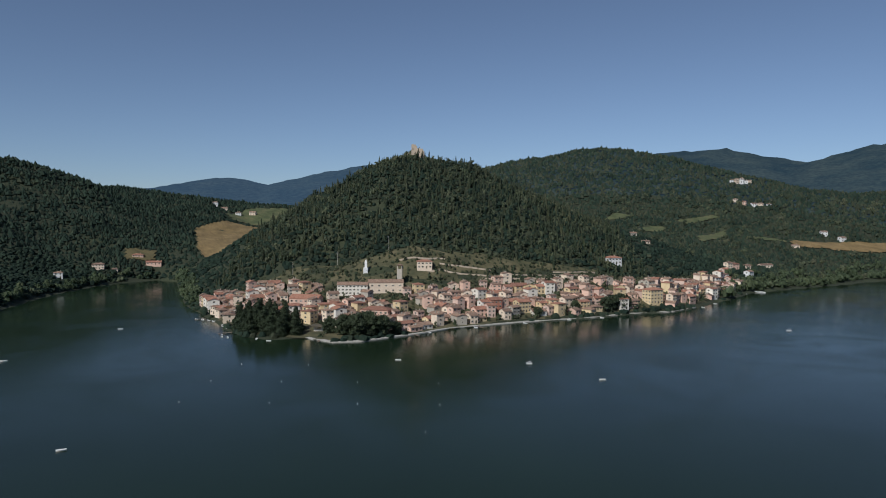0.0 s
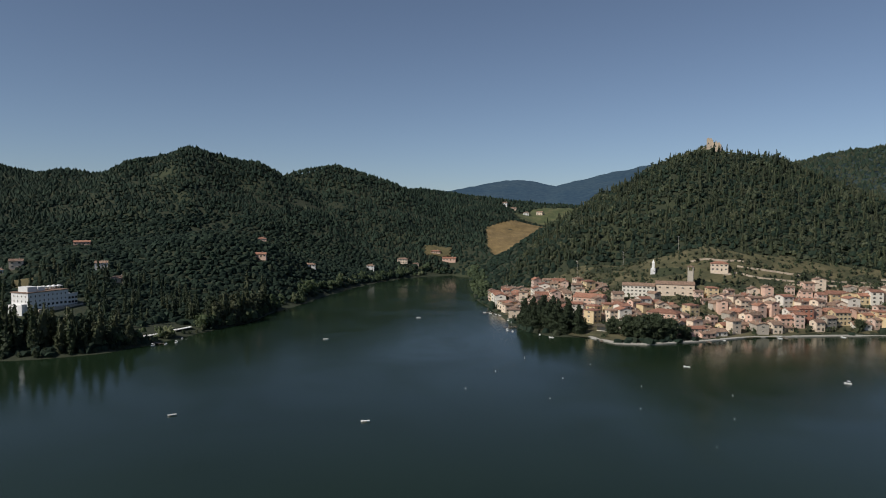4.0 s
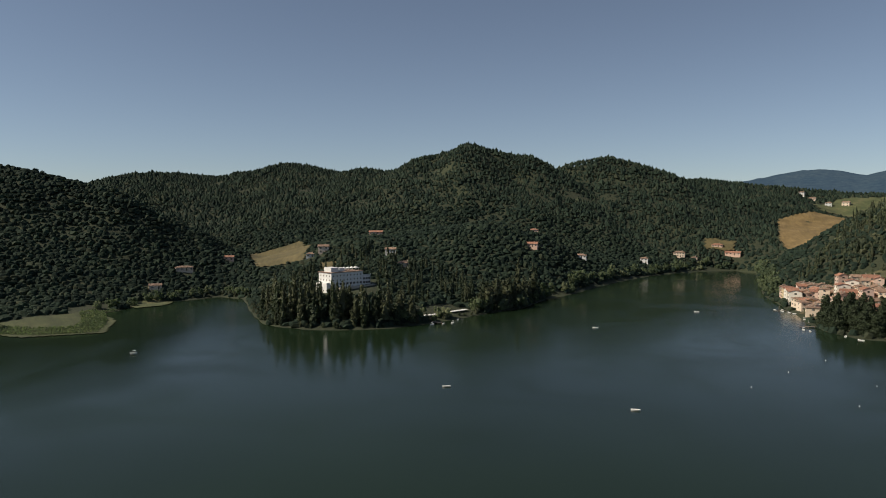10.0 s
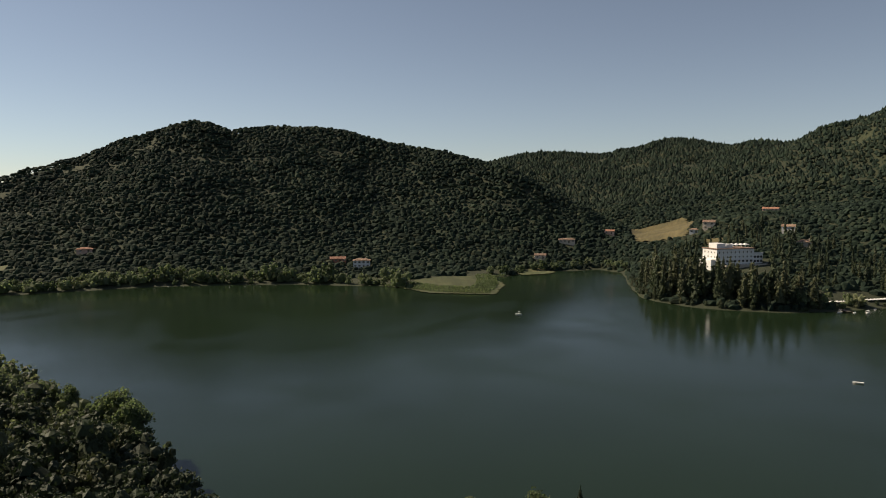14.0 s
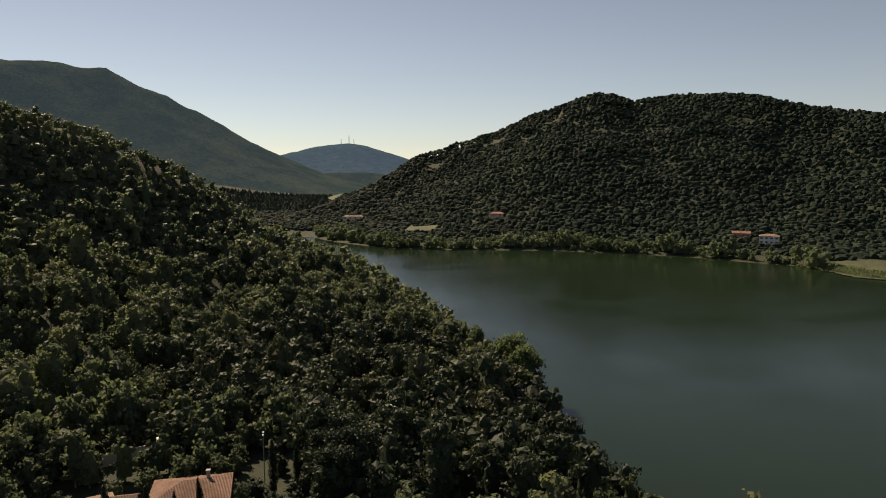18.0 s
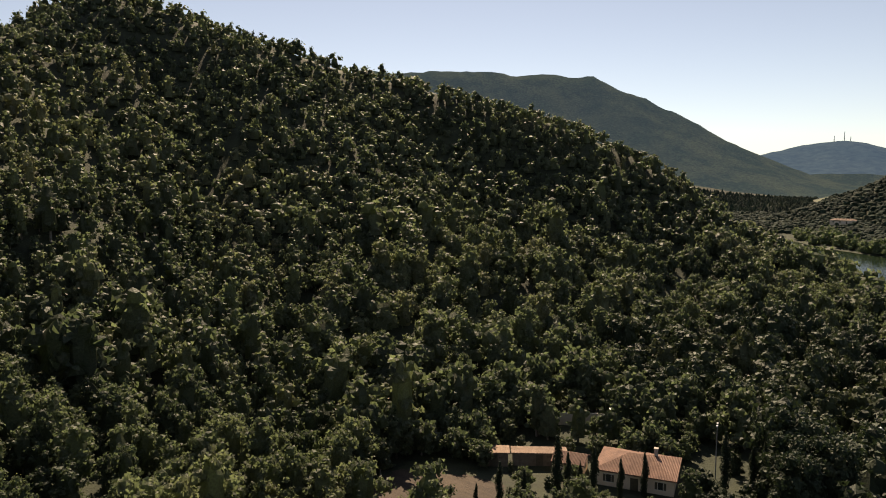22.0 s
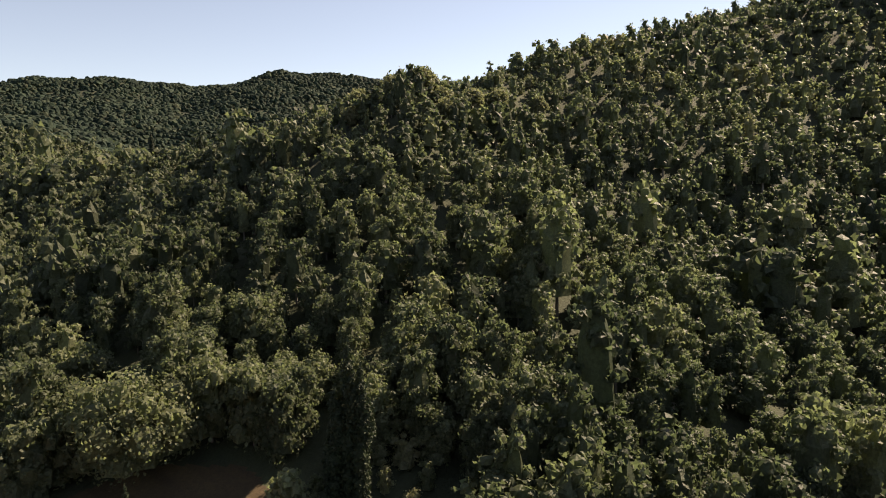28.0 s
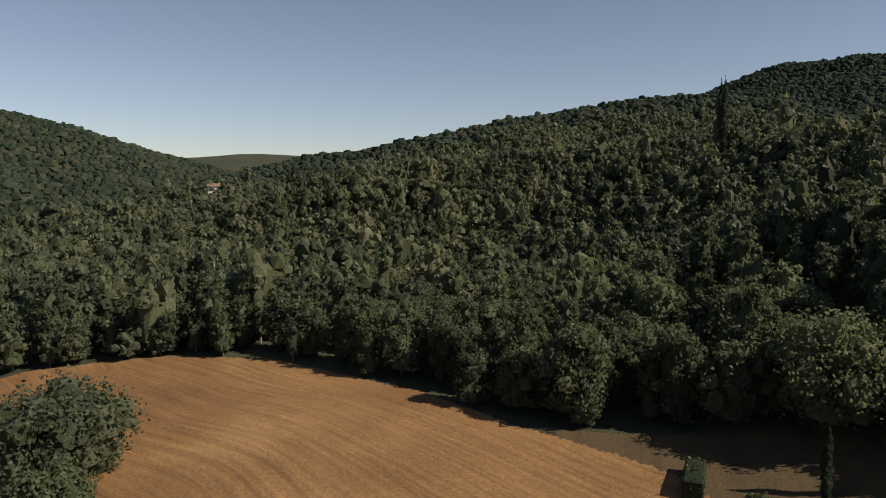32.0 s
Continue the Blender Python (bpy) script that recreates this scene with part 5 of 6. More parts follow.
# stone pines on the crest
PINE = tree_model("pine_tree", 560, 1900, 0.3, 3.0, 6.2, 1.2, M_OAK, "tall pine with a spreading olive-brown crown on the crest", lobes=12, tone=0.95, group="pines on the crest")
for px, py, s in ((38.7, -140, 1.05), (46, -138, 0.95), (54, -137, 0.95), (33, -136, 0.8), (28, -143, 0.9), (60, -130, 0.75), (50, -128, 0.7), (42, -130, 0.8), (66, -136, 0.7), (24, -150, 0.85), (36, -126, 0.65), (16, -158, 0.75), (30, -130, 0.8), (57, -141, 0.8), (62, -124, 0.6), (22, -137, 0.7), (48, -121, 0.6), (70, -128, 0.6), (8, -165, 0.7), (40, -148, 0.9), (51, -146, 0.85)):
    put_tree(PINE, px, py, s, px * 11)
# hedge and clipped shrubs on the lawn
hd = thing("hedge", "clipped dark green box hedge at the field corner", "hedge", 33.2, -27.0, None, -38)
v, t = leaf_patch(np.random.default_rng(7), np.random.default_rng(8).uniform((-2.6, -0.9, 0.1), (2.6, 0.9, 1.7), (700, 3)), np.tile([0, 0, 1.0], (700, 1)), 0.16)
bx = box(bmesh.new(), -2.55, 2.55, -0.85, 0.85, -0.3, 1.6, 0.15)
part("core", bx, M_CONIFER, hd)
lf = new("leaves", tri_mesh("leaves", v, t, [M_CONIFER], np.full(len(v), 0.8)))
lf.parent = hd
SHRUB = tree_model("round_shrub", 571, 260, 0.18, 1.0, 1.7, 0.0, M_OAK, "round clipped shrub on the lawn", "shrub", 7, tone=0.3, group="clipped shrubs")
for px, py in ((28, -29), (26, -31), (24, -33.5)):
    put_tree(SHRUB, px, py)
# garden trees round the villa
GARDEN = tree_model("garden_tree", 572, 420, 0.28, 2.0, 4.2, 0.9, M_OAK, "small green fruit tree in the villa garden", lobes=8, tone=0.35, group="garden trees")
for px, py, s in ((-93, -92, 1.2), (-100, -93, 1.1), (-108, -92, 1.3), (-116, -90, 0.9), (-120, -80, 0.8), (-126, -76, 1.0), (-132, -72, 0.9), (-112, -84, 0.7), (-118, -70, 0.9), (-128, -64, 0.8), (-104, -88, 0.8), (-92, -84, 0.8), (-124, -90, 1.2), (-108, -76, 0.7), (-88, -90, 0.9), (-114, -94, 1.0), (-112, -72, 0.9)):
    put_tree(GARDEN, px, py, s, px * 5)
for px, py, s in ((-122, -98, 2.0), (-130, -94, 2.2), (-112, -99, 1.9), (-100, -100, 2.1), (-92, -103, 1.9), (-137, -84, 1.6), (-140, -74, 1.8), (-141, -62, 1.8), (-106, -96, 1.5), (-96, -88, 1.3), (-113, -88, 1.4), (-80, -97, 1.7), (-120, -66, 1.2)):
    put_tree(GARDEN, px, py, s, px * 9, tall=1.15)
# tall pale trees on the near shore
POPLAR = tree_model("poplar_tree", 573, 2000, 0.34, 4.2, 15, 0.8, M_WILLOW, "tall pale green poplar at the water's edge", lobes=12, tone=0.15, group="shore poplars")
for px, py, s in ((-202, -24, 1.25), (-196, -20, 1.15), (-208, -28, 1.05), (-188, -18, 0.8), (-215, -33, 0.75), (-240, -46, 0.7), (-127, 62, 0.88)):
    put_tree(POPLAR, px, py, s, px * 3)
# cedars and round planes in the lakeside park
CEDAR = tree_model("cedar_tree", 580, 3000, 0.5, 7.4, 19.0, 0.2, M_CONIFER, "tall dark conifer in the lakeside park", lobes=13, shape="cone", tone=0.5, group="park trees")
for px, py, s in ((-152, 503, 1.0), (-146, 492, 0.85), (-138, 500, 1.1), (-140, 484, 0.8), (-131, 489, 0.95), (-124, 480, 0.85), (-125, 496, 1.0), (-116, 486, 0.85), (-117, 477, 0.7), (-109, 492, 0.9), (-107, 480, 0.75), (-133, 512, 1.0), (-150, 518, 0.95), (-120, 508, 0.85), (-144, 528, 0.9)):
    put_tree(CEDAR, px, py, s, px * 3)
PLANE = tree_model("plane_tree", 581, 2600, 0.42, 7.2, 15.0, 0.6, M_CONIFER, "round dark green plane tree by the promenade", lobes=12, tone=0.75, group="park trees")
for px, py, s in ((-73, 478, 0.95), (-64, 476, 1.05), (-55, 480, 1.1), (-47, 484, 0.95), (-84, 484, 0.75), (-58, 488, 1.0), (-38, 492, 0.6), (136, 607, 0.8), (142, 612, 0.85), (157, 622, 0.7), (150, 618, 0.9), (107, 594, 0.6), (50, 566, 0.5), (72, 572, 0.55), (94, 583, 0.5)):
    put_tree(PLANE, px, py, s, px * 3)
# trees lining the shores
r = np.random.default_rng(91)


def shore_row(pts, off, gap, jit):
    """Spots along a line of shore points, off metres inland."""
    out = []
    for (ax, ay), (bx, by) in zip(pts, pts[1:]):
        L = math.hypot(bx - ax, by - ay)
        for k in range(max(1, int(L / gap))):
            f = (k + 0.5) / max(1, int(L / gap))
            x, y = ax + (bx - ax) * f, ay + (by - ay) * f
            n = ((by - ay) / L, -(bx - ax) / L)
            s = 1 if shore_distance(np.array([x + 3 * n[0]]), np.array([y + 3 * n[1]]))[0] > 0 else -1
            o = off + r.uniform(-jit, jit)
            out.append((x + s * n[0] * o + r.uniform(-2, 2), y + s * n[1] * o + r.uniform(-2, 2)))
    a = np.array(out)
    ok = (shore_distance(a[:, 0], a[:, 1]) > 0.8)
    for hx, hy, rad in HOUSE_SPOTS:
        ok &= np.hypot(a[:, 0] - hx, a[:, 1] - hy) > rad * 0.7
    ok &= ~in_poly(a[:, 0], a[:, 1], MARSH)
    return a[ok]


WILLOW_V = [clump_crown(430 + k, 7, 70, 0.6, 4.0 * w, 7.2 * h, 0.2) for k, (w, h) in enumerate(((1, 1), (1.2, 0.8), (0.85, 1.15)))]
a = np.concatenate([shore_row(WEST_SHORE[:12], 6, 8, 4), shore_row(WEST_SHORE[16:23], 7, 9, 4), shore_row(WEST_SHORE[23:], 8, 6.5, 4), shore_row(WEST_SHORE[23:], 17, 9, 6), shore_row(NORTH_SHORE[:6], 6, 6, 4), shore_row(NORTH_SHORE[:5], 15, 8, 6), shore_row(NORTH_SHORE[:5], 28, 11, 8), shore_row(NORTH_SHORE[20:], 7, 8, 4)])
plant("shore_willows", "pale green willows and bushes along the lake shore", WILLOW_V, a[:, 0], a[:, 1], 92, 0.6, 1.9, M_WILLOW)
a = np.concatenate([shore_row(WEST_SHORE[7:16], 8, 4.6, 4), shore_row(WEST_SHORE[8:16], 16, 5.5, 5)])
a = a[~((a[:, 0] > -372) & (a[:, 1] > 318) & (a[:, 1] < 385))]
r2 = np.random.default_rng(17).uniform(0, 1, len(a)) < 0.55
plant("point_trees", "big round dark trees along the hotel point", NEAR_V, a[r2, 0], a[r2, 1], 193, 1.5, 2.8, M_CONIFER, tone=0.4)
a = a[~r2 | (a[:, 1] < 290)]
plant("point_poplars", "tall dark poplars and cypresses crowding the hotel point", SPINDLE_V, a[:, 0], a[:, 1], 93, 1.25, 2.3, M_CONIFER, tone=0.5)
a = shore_row(WEST_SHORE[5:18], 2.6, 3.4, 1.5)
plant("point_bushes", "dark bushes overhanging the water along the point", BUSH_V, a[:, 0], a[:, 1], 194, 0.35, 0.8, M_CONIFER, sink=0.3, tone=0.3, category="bushes")
x, y = spots(-520, -345, 255, 440, 9.0, 94)
sd = shore_distance(x, y)
k = wooded(x, y, sd, 4) & (r.uniform(0, 1, x.shape) < 0.7)
plant("point_conifers", "dark cypresses and pines in the hotel grounds", CONE_V + SPINDLE_V, x[k], y[k], 95, 0.7, 1.2, M_CONIFER, tone=0.15)
# conifers on the castle hill's crown and flank
x, y = spots(-230, 210, 680, 960, 6.6, 96)
k = wooded(x, y, shore_distance(x, y), 4) & (r.uniform(0, 1, x.shape) < 0.8)
lot = np.random.default_rng(88).uniform(0, 1, x.shape) + 0.25 * waves(x, y, 120, 27)
q = k & (lot < 0.52)
plant("castle_hill_conifers", "dark pines over the castle hill", CONE_V, x[q], y[q], 97, 0.6, 1.2, M_CONIFER, tone=0.45)
q = k & (lot >= 0.52)
plant("castle_hill_oaks", "olive-brown broadleaved trees between the pines of the castle hill", OUTER_V, x[q], y[q], 197, 0.8, 1.5, M_OAK, tone=-0.1)
# shrubs and garden trees between the town's houses
x, y = spots(-230, 345, 470, 860, 5.6, 98)
sd = shore_distance(x, y)
k = in_poly(x, y, TOWN) & (sd > 5) & (r.uniform(0, 1, x.shape) < 0.9) & ~in_poly(x, y, PARK) & ~in_poly(x, y, PARK_B)
for q in TOWN_HOUSES:
    k &= np.hypot(x - q[0], y - q[1]) > 4.6
for qx, qy, qr in SPECIAL:
    k &= np.hypot(x - qx, y - qy) > qr * 0.8
lot = np.random.default_rng(89).uniform(0, 1, x.shape)
q = k & (lot < 0.5)
plant("town_greenery", "garden trees and bushes between the town houses", OUTER_V, x[q], y[q], 99, 0.4, 1.05, M_CONIFER, tone=0.5)
q = k & (lot >= 0.5)
plant("town_greenery", "light green fruit trees and shrubs on the terraces", OUTER_V, x[q], y[q], 199, 0.35, 0.85, M_OAK, tone=-0.1)
# dark grove on the near shore
x, y = spots(-215, -110, -65, 25, 6.4, 103)
k = in_poly(x, y, GROVE) & (shore_distance(x, y) > 1.5)
plant("shore_grove", "big dark trees crowding the near shore", BUSH_V, x[k], y[k], 104, 1.2, 2.5, M_CONIFER, tone=0.15)
# orchard between the brown field and the sheds
for px, py, s in ((-92, -81, 1.0), (-95.5, -84.5, 1.15), (-90, -86.5, 1.2), (-85.5, -91, 1.4), (-92, -70, 0.8), (-100, -67, 0.7), (-88, -66, 0.8), (-81, -92.5, 1.5), (-116, -67, 1.2), (-119, -62, 1.1)):
    put_tree(GARDEN, px, py, s, px * 7)
# low bushes beside the cypress pair
x, y = spots(-6, 20, -56, -28, 2.6, 107)
k = in_poly(x, y, BUSHY) & (np.hypot(x - 10.6, y + 45.5) > 2.2)
plant("undergrowth", "light green bushes and saplings beside the cypresses", BUSH_V, x[k], y[k], 108, 0.25, 0.62, M_OAK, sink=0.3, tone=0.15, category="bushes")
# big dark trees between villa and shore
BIGDARK = tree_model("ash_tree", 545, 3600, 0.26, 4.4, 14.0, 0.8, M_CONIFER, "tall dark tree beside the villa's garden", lobes=18, tone=0.45, group="garden trees")
for px, py, s in ((-121, -41, 0.95), (-126, -43, 1.05), (-116, -37, 0.9), (-131, -46, 0.95), (-124, -36, 1.0), (-136, -50, 0.9)):
    put_tree(BIGDARK, px, py, s, px * 3)
# bushes in the villa's garden
x, y = spots(-122, -66, -95, -50, 3.0, 105)
k = in_poly(x, y, HOUSE_YARD) & ~in_poly(x, y, BROWN_FIELD) & (r.uniform(0, 1, x.shape) < 0.3)
for qx, qy, qr in ((-110.5, -61.5, 8.5), (-103.5, -70.5, 4.5), (-101.2, -76.2, 5.0), (-94.6, -80.9, 3.8), (-98, -74, 3), (-121, -85.5, 6), (-112, -80, 5)):
    k &= np.hypot(x - qx, y - qy) > qr
plant("garden_bushes", "dark bushes and vines filling the villa's garden", BUSH_V, x[k], y[k], 106, 0.2, 0.5, M_CONIFER, sink=0.2, tone=0.4, category="bushes")
# reeds
x, y = spots(-560, -455, 95, 200, 1.6, 101)
sd = shore_distance(x, y)
k = (sd > -1.5) & (sd < 14) & (in_poly(x, y, MARSH) | (sd < 3))
REED_V = [leaf_patch(np.random.default_rng(110 + q), np.random.default_rng(120 + q).uniform((-0.9, -0.9, 0.3), (0.9, 0.9, 1.5), (7, 3)), np.tile([1.0, 0.2, 0.1], (7, 1)), 0.6) for q in range(3)]
plant("reeds", "dense yellow-green reeds fringing the marsh", REED_V, x[k], y[k], 102, 0.7, 1.2, M_WILLOW, sink=0.1, category="reeds")


# ---- villa and garden below the hill ----
villa = house(12.5, 9.5, 1, M_WALLS[0], M_ROOF_DARK, "hip", 3, "cream country villa with a terracotta hip roof", 2, -110.5, -61.5, turn=122, name="villa", group="", high=2.9, chimneys=1, rise=1.7)
house(5, 4.5, 1, M_WALLS[0], M_ROOF_DARK, "gable", 1, "small tiled annex beside the villa", 1, -103.5, -70.5, turn=122, name="annex", group="", high=2.4, chimneys=0)
for nm, lab, x, y, w, d, h, mat, t in (("shed", "long low shed with a pale pinkish flat roof", -101.2, -76.2, 9.5, 2.6, 2.4, M_ROOF_OLD, 142), ("shed", "small shed with a bright pale roof", -94.6, -80.9, 5, 3, 2.6, M_ROOF_OLD, 142), ("shed", "grey metal garden shed with open front", -88.4, -93.6, 5.4, 3.6, 2.5, M_METAL, 140)):
    ob = thing(nm, lab, "shed", x, y, None, t, "garden sheds")
    part("wall", box(bmesh.new(), -w / 2, w / 2, -d / 2, d / 2, -0.5, h), M_WOOD, ob)
    part("roof", box(bmesh.new(), -w / 2 - 0.3, w / 2 + 0.3, -d / 2 - 0.3, d / 2 + 0.3, h, h + 0.16, 0.03), mat, ob)
    shared("door", DOOR, ob, pose(0, -d / 2 - 0.02, 0))
ob = thing("garden_wall", "grey rendered garden wall with a white ruined end", "wall", -121, -85.5, None, 142)
part("wall", box(bmesh.new(), -5, 5, -0.2, 0.2, -0.5, 2.6), M_WALLS[4], ob)
part("stub", box(box(bmesh.new(), 5.1, 8.2, -0.8, 0.8, -0.5, 2.2, 0.05), 6.2, 7.4, -0.7, 0.7, 2.1, 3.6, 0.05), M_WHITE, ob, "white plastered stub")
cr = thing("hut", "small grey hut half hidden under the trees", "hut", -15, -71, None, 20)
part("wall", box(bmesh.new(), -2.2, 2.2, -1.6, 1.6, -1, 2.3), M_CONCRETE, cr)
part("roof", gable_roof(bmesh.new(), 4.4, 3.2, 2.3, 0.5, 0.2, 0.1), M_METAL, cr)


def lamp_post(x, y, h, turn, lamps=2):
    ob = thing("lamp_post", "slim grey lamp post with twin white lamps", "lamp post", x, y, None, turn, "lamp posts")
    part("pole", tube(bmesh.new(), [(0, 0, -0.5), (0, 0, h * 0.5), (0, 0, h)], [0.11, 0.09, 0.06], 8), M_METAL, ob)
    for k in range(lamps):
        s = 1 if k else -1
        part("arm", tube(bmesh.new(), [(0, 0, h - 0.2), (s * 0.7, 0, h)], [0.04, 0.03], 6), M_METAL, ob)
        part("lamp", box(bmesh.new(), s * 0.7 - 0.28, s * 0.7 + 0.28, -0.16, 0.16, h - 0.1, h + 0.08, 0.05), M_WHITE, ob)
    return ob


lamp_post(-121.6, -54.1, 9.6, 30)
lamp_post(-150, -40, 8.5, 60)


def power_pole(x, y, h, turn):
    ob = thing("power_pole", "grey power pole with a short crossarm", "power pole", x, y, None, turn, "power poles")
    part("pole", tube(bmesh.new(), [(0, 0, -0.6), (0, 0, h)], [0.16, 0.1], 8), M_CONCRETE, ob)
    part("crossarm", box(bmesh.new(), -0.9, 0.9, -0.06, 0.06, h - 0.8, h - 0.66), M_METAL, ob)
    for s in (-0.8, 0, 0.8):
        part("insulator", tube(bmesh.new(), [(s, 0, h - 0.66), (s, 0, h - 0.35)], [0.06, 0.04], 6), M_WHITE, ob)
    return ob


for x, y, h, t in ((205, 2, 11, 80), (138, 16, 9, 80), (-148, 655, 13, 0), (-60, 675, 13, 0), (-108, 668, 13, 0)):
    power_pole(x, y, h, t)
# masts on the far summit
for x, y, h in ((-2361, -1106, 26), (-2345, -1130, 18), (-2368, -1090, 14)):
    ob = thing("radio_mast", "slender radio mast on the distant summit", "mast", x, y, None, 0, "radio masts")
    part("mast", tube(bmesh.new(), [(0, 0, -2), (0, 0, h)], [1.2, 0.7], 6), M_METAL, ob)


# ---- boats, jetties and buoys ----
def boat_model(name, label, L, B, H, cabin, mat):
    ob = thing(name, label, "boat", 0, 0, 0, 0, "boats on the lake")
    bm = bmesh.new()
    rows = []
    for f, w, lift in ((0.0, 0.72, 0.05), (0.3, 1.0, 0.0), (0.6, 0.95, 0.02), (0.85, 0.55, 0.12), (1.0, 0.05, 0.25)):
        y = -L / 2 + L * f
        rows.append([bm.verts.new(c) for c in ((-B / 2 * w, y, H + lift), (-B / 2 * w * 0.7, y, -0.1 + lift * 0.4), (0, y, -0.2 + lift * 0.5), (B / 2 * w * 0.7, y, -0.1 + lift * 0.4), (B / 2 * w, y, H + lift), (B / 2 * w * 0.8, y, H + lift), (0, y, H * 0.35 + lift), (-B / 2 * w * 0.8, y, H + lift))])
    for a, b in zip(rows, rows[1:]):
        for k in range(8):
            bm.faces.new((a[k], a[(k + 1) % 8], b[(k + 1) % 8], b[k]))
    bm.faces.new(rows[0])
    bm.faces.new(rows[-1][::-1])
    bmesh.ops.recalc_face_normals(bm, faces=bm.faces)
    part("hull", bm, mat, ob)
    part("seat", box(box(bmesh.new(), -B * 0.38, B * 0.38, -L * 0.2, -L * 0.1, H * 0.4, H * 0.75), -B * 0.38, B * 0.38, L * 0.1, L * 0.2, H * 0.4, H * 0.75), M_WOOD, ob)
    if cabin:
        part("canopy", box(bmesh.new(), -B * 0.42, B * 0.42, -L * 0.3, L * 0.15, 1.45, 1.53, 0.03), M_WHITE, ob)
        for sx in (-0.4, 0.4):
            for sy in (-0.28, 0.12):
                part("post", box(bmesh.new(), B * sx - 0.03, B * sx + 0.03, L * sy - 0.03, L * sy + 0.03, H, 1.45), M_METAL, ob)
    return ob


PEDALO = boat_model("pedal_boat", "small white pleasure boat with a canopy on the lake", 3.4, 1.5, 0.45, True, M_WHITE)
ROWBOAT = boat_model("rowing_boat", "small white open boat on the water", 3.5, 1.4, 0.42, False, M_WHITE)
FERRY = boat_model("tour_boat", "long white covered tour boat moored at the shore", 16, 3.6, 1.0, True, M_WHITE)
for mdl, x, y, t in ((ROWBOAT, -138, 244, 119), (ROWBOAT, -30, 406, 88), (PEDALO, 46, 400, 70), (ROWBOAT, 80, 362, 95), (PEDALO, 257, 529, 72), (ROWBOAT, -240, 504, 105), (ROWBOAT, -253, 391, 120), (ROWBOAT, -213, 218, 138), (PEDALO, -378, 149, 150),
                     (ROWBOAT, -203, 555, 60), (PEDALO, -197, 552, 55), (ROWBOAT, -191, 549, 50), (ROWBOAT, -186, 545, 60), (PEDALO, -157, 477, 30), (ROWBOAT, -152, 474, 20), (PEDALO, -164, 510, 50), (ROWBOAT, -167, 516, 45), (PEDALO, -171, 521, 40), (ROWBOAT, -131, 470, 10), (ROWBOAT, -121, 463, 80), (ROWBOAT, -15, 503, 60), (PEDALO, 20, 527, 60), (ROWBOAT, 60, 552, 60), (PEDALO, 98, 572, 65), (ROWBOAT, 128, 586, 65), (FERRY, 352, 800, 60), (ROWBOAT, 330, 782, 55), (ROWBOAT, 240, 662, 45), (ROWBOAT, 262, 690, 45),
                     (PEDALO, -331, 340, 20), (ROWBOAT, -333, 333, 30), (PEDALO, -336, 326, 10), (ROWBOAT, -338, 352, 40), (ROWBOAT, -572, -60, 90), (PEDALO, -374, 880, 60)):
    if "placed" not in mdl:
        mdl["placed"] = 1
        mdl.matrix_basis = pose(x, y, 0.02, 0, 0, t)
    else:
        copy_thing(mdl, pose(x, y, 0.02, 0, 0, t))


def jetty(x, y, L, W, turn, label):
    ob = thing("jetty", label, "jetty", x, y, 0.0, turn, "jetties")
    for k in range(int(L / 0.8)):
        part("plank", box(bmesh.new(), -W / 2, W / 2, k * 0.8, k * 0.8 + 0.72, 0.62, 0.7), M_WOOD, ob)
    for k in range(int(L / 4) + 1):
        for s in (-1, 1):
            part("pile", tube(bmesh.new(), [(s * (W / 2 - 0.15), k * 4 + 0.3, -2), (s * (W / 2 - 0.15), k * 4 + 0.3, 0.9)], [0.12, 0.1], 6), M_WOOD, ob)
    return ob


for x, y, L, W, t in ((-155, 492, 10, 2.2, 120), (-196, 556, 9, 2.2, 130), (-88, 466, 7, 1.8, 190), (-24, 492, 7, 2, 200), (22, 530, 7, 2, 205), (-346, 334, 12, 3, 255), (-371, 498, 26, 4, 176)):
    jetty(x, y, L, W, t, "weathered wooden jetty on piles at the shore")
ob = thing("bathing_deck", "pale lakeside bathing deck below the hotel", "deck", -355, 352, 0.6, 0)
part("deck", box(bmesh.new(), -7, 6, -20, 26, -1.2, 0.5, 0.05), M_CONCRETE, ob)
part("wall", box(bmesh.new(), -7.4, -7.0, -20, 26, -1, 2.0), M_WALLS[4], ob)


def parasol(x, y, z, s):
    ob = thing("parasol", "white square parasol on the bathing deck", "parasol", x, y, z, 0, "white parasols")
    part("pole", tube(bmesh.new(), [(0, 0, 0), (0, 0, 2.5)], [0.04, 0.03], 6), M_METAL, ob)
    part("canopy", hip_roof(bmesh.new(), 3.0 * s, 3.0 * s, 2.3, 0.7, 0.05, 0.06), M_WHITE, ob)
    return ob


